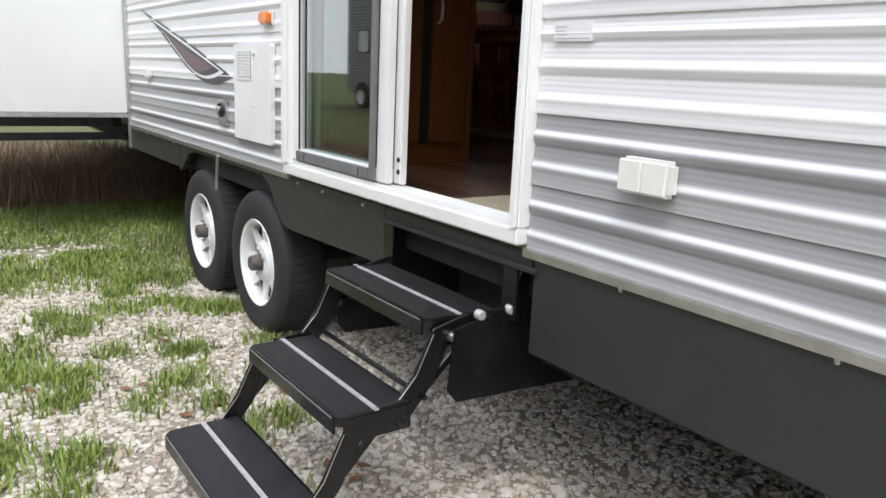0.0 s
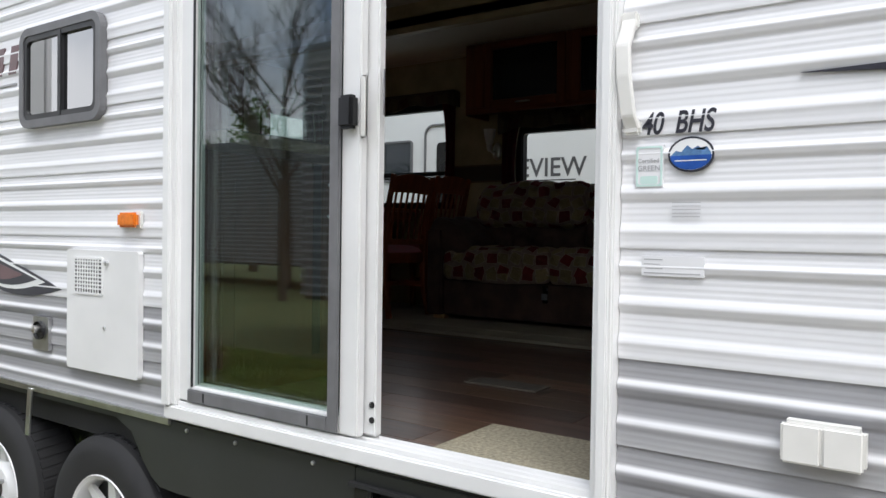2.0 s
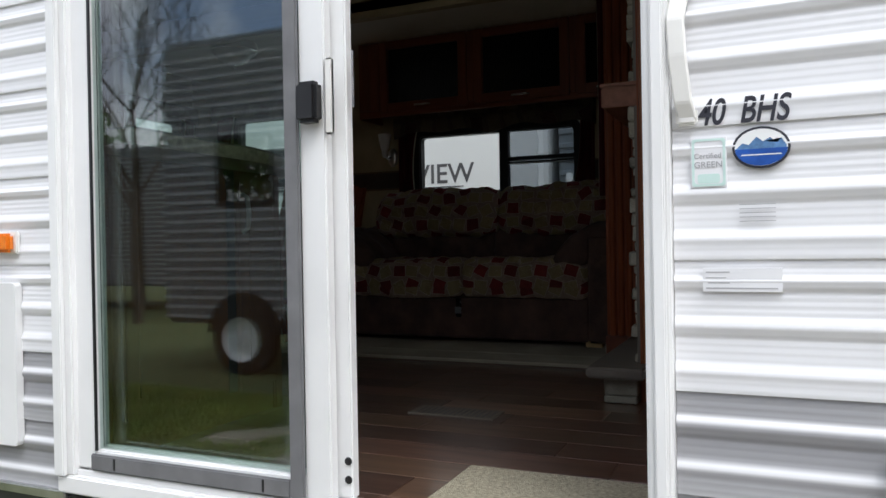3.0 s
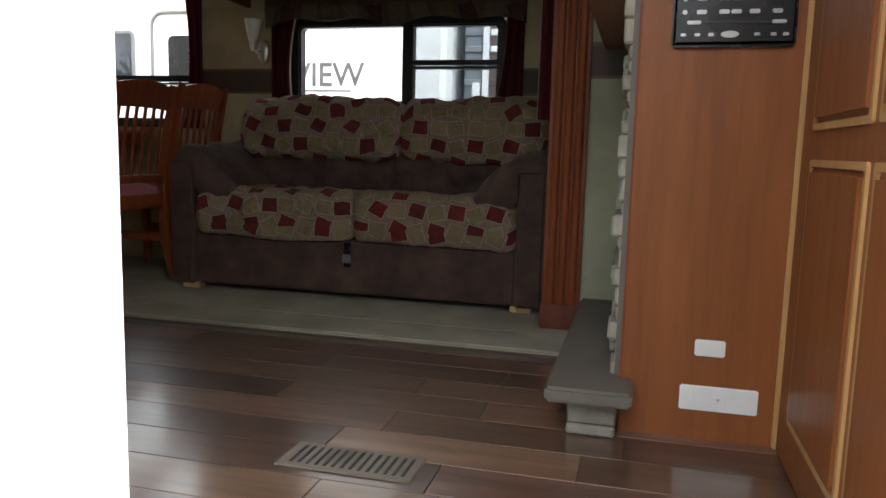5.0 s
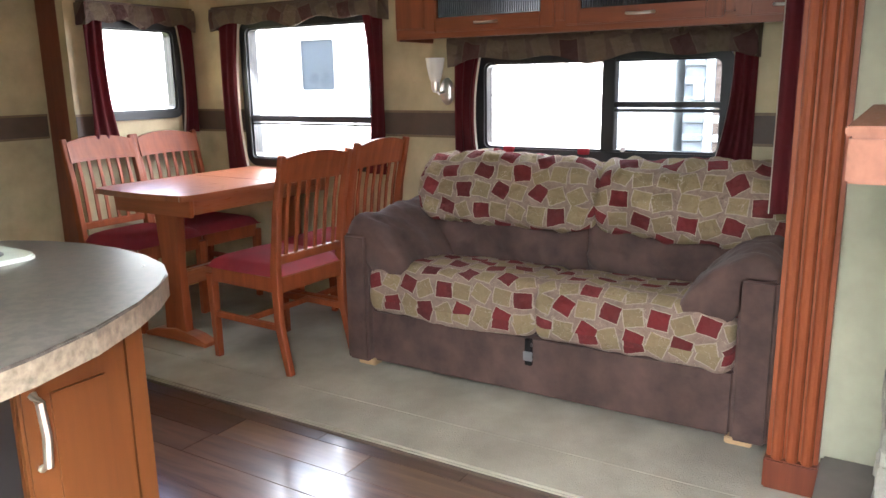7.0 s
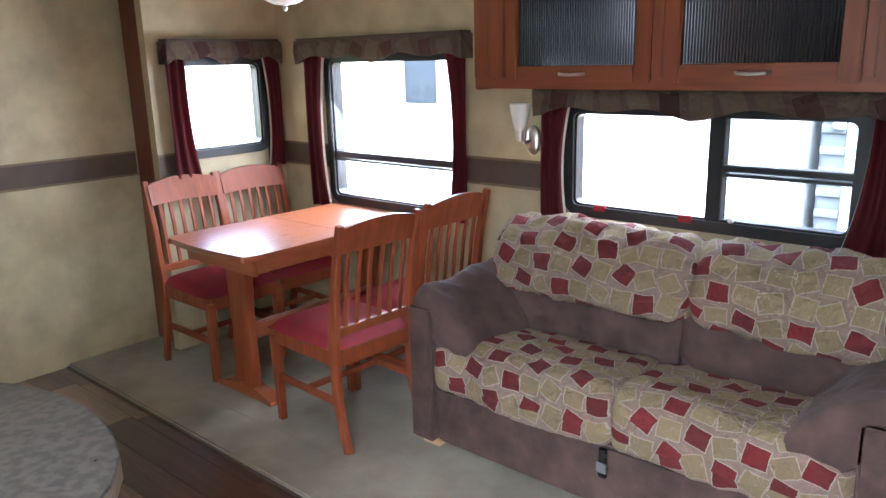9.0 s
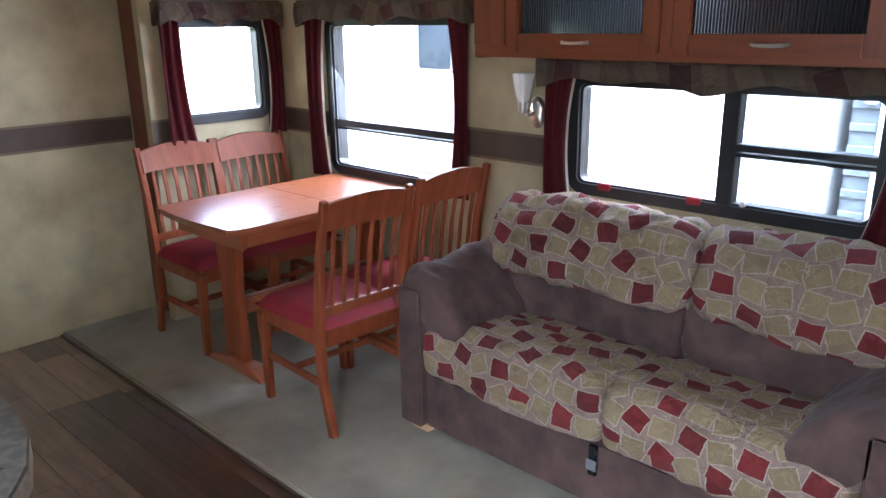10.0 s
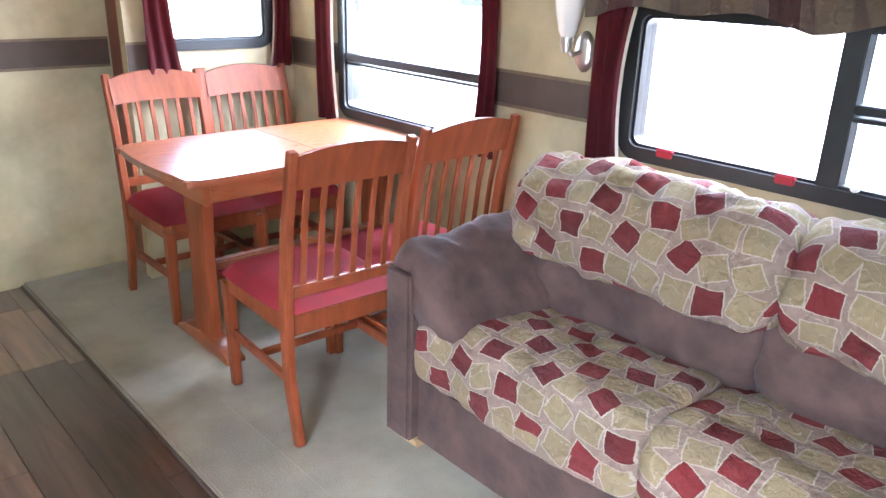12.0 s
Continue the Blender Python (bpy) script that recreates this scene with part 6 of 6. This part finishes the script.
part("handle", tube([(1.708, 2.965, 1.61), (1.708, 2.945, 1.60), (1.708, 2.938, 1.545), (1.708, 2.945, 1.49), (1.708, 2.965, 1.48)], 0.008), M_CHROME, isl, "brushed nickel bow handle")
ct = thing("countertop", (1.6, 3.2, CT - 0.04), "speckled brown laminate countertop with a rounded end", "countertop")
edge = [(IN + 0.002, 2.76), (1.50, 2.765), (1.62, 2.785), (1.74, 2.82), (1.86, 2.88), (1.95, 2.94), (2.02, 3.0), (2.075, 3.08), (2.11, 3.18), (2.125, 3.30), (2.125, 3.42), (2.10, 3.53), (2.06, 3.62), (1.98, 3.68), (IN + 0.002, 3.70)]
part("top", flat_plate(edge, CT - 0.006, CT, 0.003), M_COUNTER, ct)
part("edge_band", flat_plate([(x, y) for x, y in edge], CT - 0.045, CT - 0.006), M_COUNTER_EDGE, ct)
sk = thing("sink", (1.75, 3.37, CT), "pale sink rim set into the countertop", "sink")
part("rim", flat_plate(rounded_outline(1.40, 1.985, 3.36, 3.66, 0.04, 5), CT - 0.002, CT + 0.010, 0.004), M_SINK, sk)
part("basin", flat_plate(rounded_outline(1.44, 1.945, 3.40, 3.62, 0.05, 5), CT + 0.009, CT + 0.0115), M_GREYRUB, sk)

# ---- small things on the floor ----
dm = thing("door_mat", (1.32, 1.8, F), "speckled beige carpet mat inside the door", "mat")
part("mat_top", box(IN + 0.012, 1.44, 1.50, 2.02, F, F + 0.012, 0.006, 3), M_MAT, dm)
fv = thing("floor_vent", (2.03, 2.31, F), "beige metal floor register in the planks", "floor vent")
part("plate", box(1.965, 2.10, 2.15, 2.47, F - 0.001, F + 0.005, 0.002), M_HEARTH, fv)
for k in range(14):
    part("slot", box(1.985, 2.08, 2.17 + k * 0.0205, 2.178 + k * 0.0205, F + 0.0045, F + 0.0058), M_DARKMETAL, fv)

# ================= outside, beyond the windows =================
na = thing("neighbour_trailer", (7.6, 6.5, 0.0), "white smooth-sided travel trailer parked alongside", "trailer")
NX = 6.4
part("body", box(NX, NX + 2.4, 3.22, 11.5, 0.55, 3.5, 0.08, 3), M_FIBRE, na)
part("skirt", box(NX + 0.05, NX + 2.3, 3.4, 11.2, 0.3, 0.55), M_UNDER, na)
for y in (6.9, 7.7):
    smooth_by_angle(part("tyre", lathe([(0.2, -0.1), (0.34, -0.09), (0.345, 0.09), (0.2, 0.1)], "x", (NX + 0.12, y, 0.345), 28), M_TYRE, na))
    part("rim", lathe([(0, -0.06), (0.15, -0.05), (0.2, -0.09)], "x", (NX + 0.12, y, 0.345), 24), M_RIM, na)
wn1 = part("window", ring_frame("x", 6.09, 6.52, 2.02, 2.50, 0.05, 0.025, NX - 0.02, NX + 0.01), M_GREYRUB, na)
part("pane", sheet("x", 6.11, 6.50, 2.04, 2.48, NX - 0.006), M_FAR_GLASS, wn1)
part("glass_backing", box(NX - 0.003, NX - 0.001, 6.11, 6.50, 2.04, 2.48), M_PANE_BACK, wn1)
dn = part("door", ring_frame("x", 5.2, 5.92, 0.75, 2.66, 0.12, 0.02, NX - 0.02, NX + 0.01), M_GREYRUB, na)
part("door_window", slab("x", rounded_outline(5.35, 5.75, 1.7, 2.45, 0.05), NX - 0.012, NX - 0.006), M_RADIO, dn)
part("stripe", slab("x", [(4.0, 1.02), (9.5, 1.25), (9.5, 1.33), (4.0, 1.06)], NX - 0.004, NX - 0.001), M_DECAL_RED, na)
part("stripe", slab("x", leafy((8.2, 1.2), (6.2, 1.05), 0.10), NX - 0.0055, NX - 0.001), M_DECAL_GREY, na)
lettering("lettering", "EVIEW", 0.27, pose(NX - 0.003, 4.705, 2.03, 90, 0, -90) @ Matrix.Diagonal((0.98, 1, 1, 1)), M_LETTER, na, "dark grey lettering", bold=0.003)
part("underline", slab("x", [(5.2, 1.985), (4.05, 1.985), (4.05, 1.995), (5.2, 1.995)], NX - 0.003, NX - 0.001), M_DECAL_DARK, na)
nb = thing("neighbour_trailer", (7.7, 0.0, 0.0), "blue grey ribbed travel trailer parked behind the white one", "trailer")
part("body", box(6.56, 8.9, -7.0, 3.14, 0.55, 3.4, 0.02, 2), M_BLUEGREY, nb)
part("skirt", box(6.7, 8.8, -6.8, 3.0, 0.0, 0.56), M_UNDER, nb)
for k in range(21):
    z = 0.62 + k * 0.13
    part("rib", box(6.545, 6.562, 2.99, 3.135, z, z + 0.05, 0.006, 1), M_BLUEGREY, nb)
    part("rib", box(6.545, 6.562, -6.95, 2.925, z, z + 0.05, 0.006, 1), M_BROWNSKIN if k % 5 < 3 else M_FIBRE, nb)
part("side_band", box(6.553, 6.561, -6.95, 2.925, 0.62, 3.30), M_BROWNSKIN, nb)
part("corner_trim", box(6.53, 6.575, 2.935, 2.985, 0.55, 3.4, 0.006), M_FIBRE, nb)
part("utility_box", box(6.50, 6.56, 3.00, 3.06, 1.95, 2.07, 0.008), M_FIBRE, nb)
part("porch_lamp", box(6.48, 6.556, 2.70, 2.80, 2.16, 2.24, 0.015), M_FIBRE, nb)
wn2 = part("window", ring_frame("x", 1.5, 2.5, 1.7, 2.3, 0.06, 0.03, 6.52, 6.556), M_DARKMETAL, nb)
part("pane", sheet("x", 1.52, 2.48, 1.72, 2.28, 6.535), M_FAR_GLASS, wn2)

# across the yard, behind the walker
nc = thing("parked_trailer", (-5.5, 0.5, 0.0), "grey ribbed travel trailer across the yard", "trailer")
part("body", box(-6.9, -4.5, -7.0, 7.95, 0.55, 3.85, 0.06, 3), M_GREYBODY, nc)
bm = bmesh.new()
for k in range(28):
    add_box(bm, -4.502, -4.488, -6.95, 7.9, 0.62 + k * 0.11, 0.62 + k * 0.11 + 0.035)
part("ribs", bm, M_DECAL_GREY, nc)
for y in (6.75, 5.75):
    smooth_by_angle(part("tyre", lathe([(0.25, -0.1), (0.40, -0.09), (0.41, 0.09), (0.25, 0.1)], "x", (-4.53, y, 0.40), 32), M_TYRE, nc))
    part("rim", lathe([(0, 0.05), (0.08, 0.05), (0.10, 0.02), (0.19, 0.03), (0.25, 0.09)], "x", (-4.50, y, 0.40), 28), M_RIM, nc)
    part("wheel_arch", slab("x", [(y + 0.52 * math.cos(radians(a)), 0.46 + 0.46 * math.sin(radians(a))) for a in range(0, 181, 15)], -4.51, -4.484), M_UNDER, nc)
wn3 = part("window", ring_frame("x", 6.3, 7.1, 1.9, 2.7, 0.08, 0.05, -4.49, -4.46), M_DARKMETAL, nc)
part("pane", sheet("x", 6.33, 7.07, 1.93, 2.67, -4.47), M_DARK_GLASS, wn3)
nd2 = copy_thing(nc, pose(-12.0, 17.5, 0.0))
nd2["label"] = "grey ribbed travel trailer at the far side of the yard"

# ---- bare tree across the yard ----
def bare_tree(x, y, height, seed, label):
    t = thing("tree", (x, y, 0), label, "tree")
    r = random.Random(seed)
    bm_t = tube([(x, y, -0.05), (x + 0.05, y, height * 0.18), (x, y + 0.05, height * 0.36)], height * 0.014, 9, 0.7)
    part("trunk", bm_t, M_BARK, t)
    verts, faces = [], []
    def limb(p, d, ln, rad, depth):
        q = p + d * ln
        up = Vector((0, 0, 1)) if abs(d.z) < 0.9 else Vector((1, 0, 0))
        a = d.cross(up).normalized()
        b = d.cross(a)
        base = len(verts)
        for c, rr in ((p, rad), (q, rad * 0.65)):
            for k in range(4):
                verts.append(c + rr * (math.cos(k * 1.5708) * a + math.sin(k * 1.5708) * b))
        for k in range(4):
            faces.append((base + k, base + (k + 1) % 4, base + 4 + (k + 1) % 4, base + 4 + k))
        if depth:
            for _ in range(3 if depth > 2 else 2):
                nd_ = (d + Vector((r.uniform(-0.7, 0.7), r.uniform(-0.7, 0.7), r.uniform(-0.15, 0.5)))).normalized()
                limb(p.lerp(q, r.uniform(0.6, 1.0)), nd_, ln * r.uniform(0.62, 0.85), rad * 0.6, depth - 1)
    for k in range(4):
        a = k * 1.6 + r.random()
        limb(Vector((x, y, height * (0.30 + 0.02 * k))), Vector((math.cos(a) * 0.6, math.sin(a) * 0.6, 0.9)).normalized(), height * 0.2, height * 0.006, 5)
    me = bpy.data.meshes.new("crown")
    me.from_pydata([v - Vector((x, y, 0)) for v in verts], [], faces)
    me.materials.append(M_BARK)
    cr = new("crown", me)
    cr.parent = t
    return t
bare_tree(-8.5, 12.5, 7.0, 3, "bare grey tree with fine twigs")
bare_tree(-11.0, 15.0, 9.0, 8, "bare grey tree at the yard's edge")

def leafy_tree(x, y, height, seed):
    t = thing("tree", (x, y, 0), "green tree at the edge of the yard", "tree", "trees at the yard's edge")
    r = np.random.RandomState(seed)
    part("trunk", tube([(x, y, -0.05), (x, y, height * 0.5)], height * 0.03, 8, 0.5), M_BARK, t)
    blobs = r.normal(size=(16, 3)) * np.array([height * 0.16, height * 0.16, height * 0.13]) + np.array([0, 0, height * 0.62])
    n = 2600
    c = blobs[r.randint(0, 16, n)] + r.normal(size=(n, 3)) * height * 0.055
    u, w = r.normal(size=(n, 3)), r.normal(size=(n, 3))
    u /= np.linalg.norm(u, axis=1)[:, None]
    w -= (w * u).sum(1)[:, None] * u
    w /= np.linalg.norm(w, axis=1)[:, None]
    s = height * r.uniform(0.010, 0.022, n)[:, None]
    v = np.stack([c - u * s, c + w * s * 0.6, c + u * s, c - w * s * 0.6], 1).reshape(-1, 3)
    me = bpy.data.meshes.new("crown")
    me.from_pydata(v.tolist(), [], np.arange(4 * n).reshape(-1, 4).tolist())
    me.materials.append(M_LEAF)
    new("crown", me).parent = t
for k, (x, y) in enumerate(((12, 16), (8, 19), (3.5, 22), (-2, 24), (16, 12), (-16, 22), (-20, 8), (-18, -6), (5, 15))):
    leafy_tree(x, y, 6.0 + (k * 37 % 5) * 0.5, k)

# ================= planks, gravel and grass =================
rng = random.Random(11)
plank_mesh = {}
x = IN
while x < 3.058 - 0.01:
    w = min(0.152, 3.058 - x)
    y = 1.30 - rng.uniform(0, 0.8)
    while y < LEFTY:
        ln = rng.choice((0.6, 0.9, 1.2))
        a, b = max(y, 1.30), min(y + ln, LEFTY)
        if b - a > 0.01:
            bm = box(x + 0.0006, x + w - 0.0006, a + 0.0006, b - 0.0006, F - 0.011, F, 0.0015, 1)
            part("plank", bm, M_PLANK_TAN if rng.random() < 0.32 else M_PLANK, floor)
        y += ln
    x += w

def pebbles(n, seed, x0, x1, y0, y1, size, name, label):
    r = np.random.RandomState(seed)
    ico = bmesh.new()
    bmesh.ops.create_icosphere(ico, subdivisions=1, radius=1.0)
    bv = np.array([v.co for v in ico.verts])
    bf = np.array([[v.index for v in f.verts] for f in ico.faces])
    ico.free()
    half = bv[:, 2] > -0.6
    c = np.stack([r.uniform(x0, x1, n), r.uniform(y0, y1, n), r.uniform(-0.002, 0.006, n)], 1)
    s = size * r.lognormal(0, 0.35, n)
    ang = r.uniform(0, 6.283, n)
    sc = np.stack([r.uniform(0.8, 1.4, n), r.uniform(0.6, 1.0, n), r.uniform(0.5, 0.85, n)], 1) * s[:, None]
    v = bv[None] * sc[:, None, :] * (1 + 0.18 * r.normal(size=(n, len(bv), 1)))
    ca, sa = np.cos(ang)[:, None], np.sin(ang)[:, None]
    v = np.stack([v[..., 0] * ca - v[..., 1] * sa, v[..., 0] * sa + v[..., 1] * ca, v[..., 2]], -1) + c[:, None, :]
    f = (bf[None] + (np.arange(n) * len(bv))[:, None, None]).reshape(-1, 3)
    me = bpy.data.meshes.new(name)
    me.from_pydata(v.reshape(-1, 3).tolist(), [], f.tolist())
    me.materials.append(M_PEBBLE)
    return tagged(new(name, me), label, "gravel", kind="stuff")
pebbles(78000, 1, -1.6, 2.4, -1.2, 4.6, 0.0098, "gravel", "pale limestone gravel with darker stones")
pebbles(9000, 2, -1.6, 1.6, 4.2, 7.5, 0.013, "gravel_far", "pale limestone gravel thinning into grass")

def grass(n, seed, where, height, material, name, label):
    """Bent blades, three triangles each, where(r, n) gives their roots."""
    r = np.random.RandomState(seed)
    root = where(r, n)
    n = len(root)
    a = r.uniform(0, 6.283, n)
    lean = r.uniform(0.1, 0.8, n) * height
    h = height * r.uniform(0.45, 1.2, n)
    wd = r.uniform(0.0025, 0.006, n)
    d = np.stack([np.cos(a), np.sin(a), 0 * a], 1)
    sdir = np.stack([-np.sin(a), np.cos(a), 0 * a], 1)
    mid = root + d * lean[:, None] * 0.35 + np.stack([0 * a, 0 * a, h * 0.6], 1)
    tip = root + d * lean[:, None] + np.stack([0 * a, 0 * a, h], 1)
    v = np.stack([root - sdir * wd[:, None], root + sdir * wd[:, None], mid + sdir * wd[:, None] * 0.7, mid - sdir * wd[:, None] * 0.7, tip], 1)
    idx = (np.arange(n) * 5)[:, None]
    me = bpy.data.meshes.new(name)
    me.from_pydata(v.reshape(-1, 3).tolist(), [], (idx + np.array([[0, 1, 2, 3]])).tolist() + (idx + np.array([[3, 2, 4]])).tolist())
    me.materials.append(material)
    return tagged(new(name, me), label, "grass", kind="stuff")
def tufts(r, n):
    k = n // 130
    c = np.stack([r.uniform(-1.3, 0.95, k), r.uniform(1.6, 5.2, k), np.zeros(k)], 1)
    keep = (c[:, 0] < 0.75) | (c[:, 1] > 2.6)
    c = c[keep]
    p = c[r.randint(0, len(c), n)] + r.normal(size=(n, 3)) * np.array([0.055, 0.055, 0])
    return p
def meadow(r, n):
    p = np.stack([r.uniform(-3.5, 2.2, n), 4.3 + 6.0 * r.beta(1.2, 1.3, n), np.zeros(n)], 1)
    g = np.array([noise.noise((q[0] * 1.6, q[1] * 1.6, 0)) for q in p])
    return p[g > -0.15 - 0.12 * (p[:, 1] - 4.8)]
grass(20000, 5, tufts, 0.060, M_GRASS, "grass_tufts", "small green grass tufts in the gravel")
grass(90000, 6, meadow, 0.065, M_GRASS, "grass_meadow", "patchy spring grass at the gravel's edge")
grass(26000, 7, lambda r, n: np.stack([r.uniform(-2.5, 3.0, n), 6.9 + 3.5 * r.beta(1.0, 1.6, n), np.zeros(n)], 1), 0.40, M_STRAW, "dry_grass", "dry straw-coloured grass on the bank")

# ---- dead leaves on the gravel ----
rl = np.random.RandomState(21)
verts, faces = [], []
for k in range(90):
    cx, cy, a, q = rl.uniform(-1.3, 0.8), rl.uniform(0.9, 5.2), rl.uniform(0, 6.28), rl.uniform(0.018, 0.036)
    base = len(verts)
    for u, w, h in ((-1, 0, 0.010), (-0.3, 0.5, 0.022), (0.5, 0.42, 0.018), (1, 0, 0.030), (0.5, -0.42, 0.020), (-0.3, -0.5, 0.016), (0, 0, 0.012)):
        verts.append((cx + q * (u * math.cos(a) - w * math.sin(a)), cy + q * (u * math.sin(a) + w * math.cos(a)), h + rl.uniform(-0.003, 0.003)))
    faces += [(base + i, base + (i + 1) % 6, base + 6) for i in range(6)]
me = bpy.data.meshes.new("dead_leaves")
me.from_pydata(verts, [], faces)
me.materials.append(plain("dead brown leaf", (0.22, 0.105, 0.05), 0.8, var=0.4, scale=3, fine=60, bump=0.2))
tagged(new("dead_leaves", me), "curled dead brown leaves on the gravel", "leaves", kind="stuff")
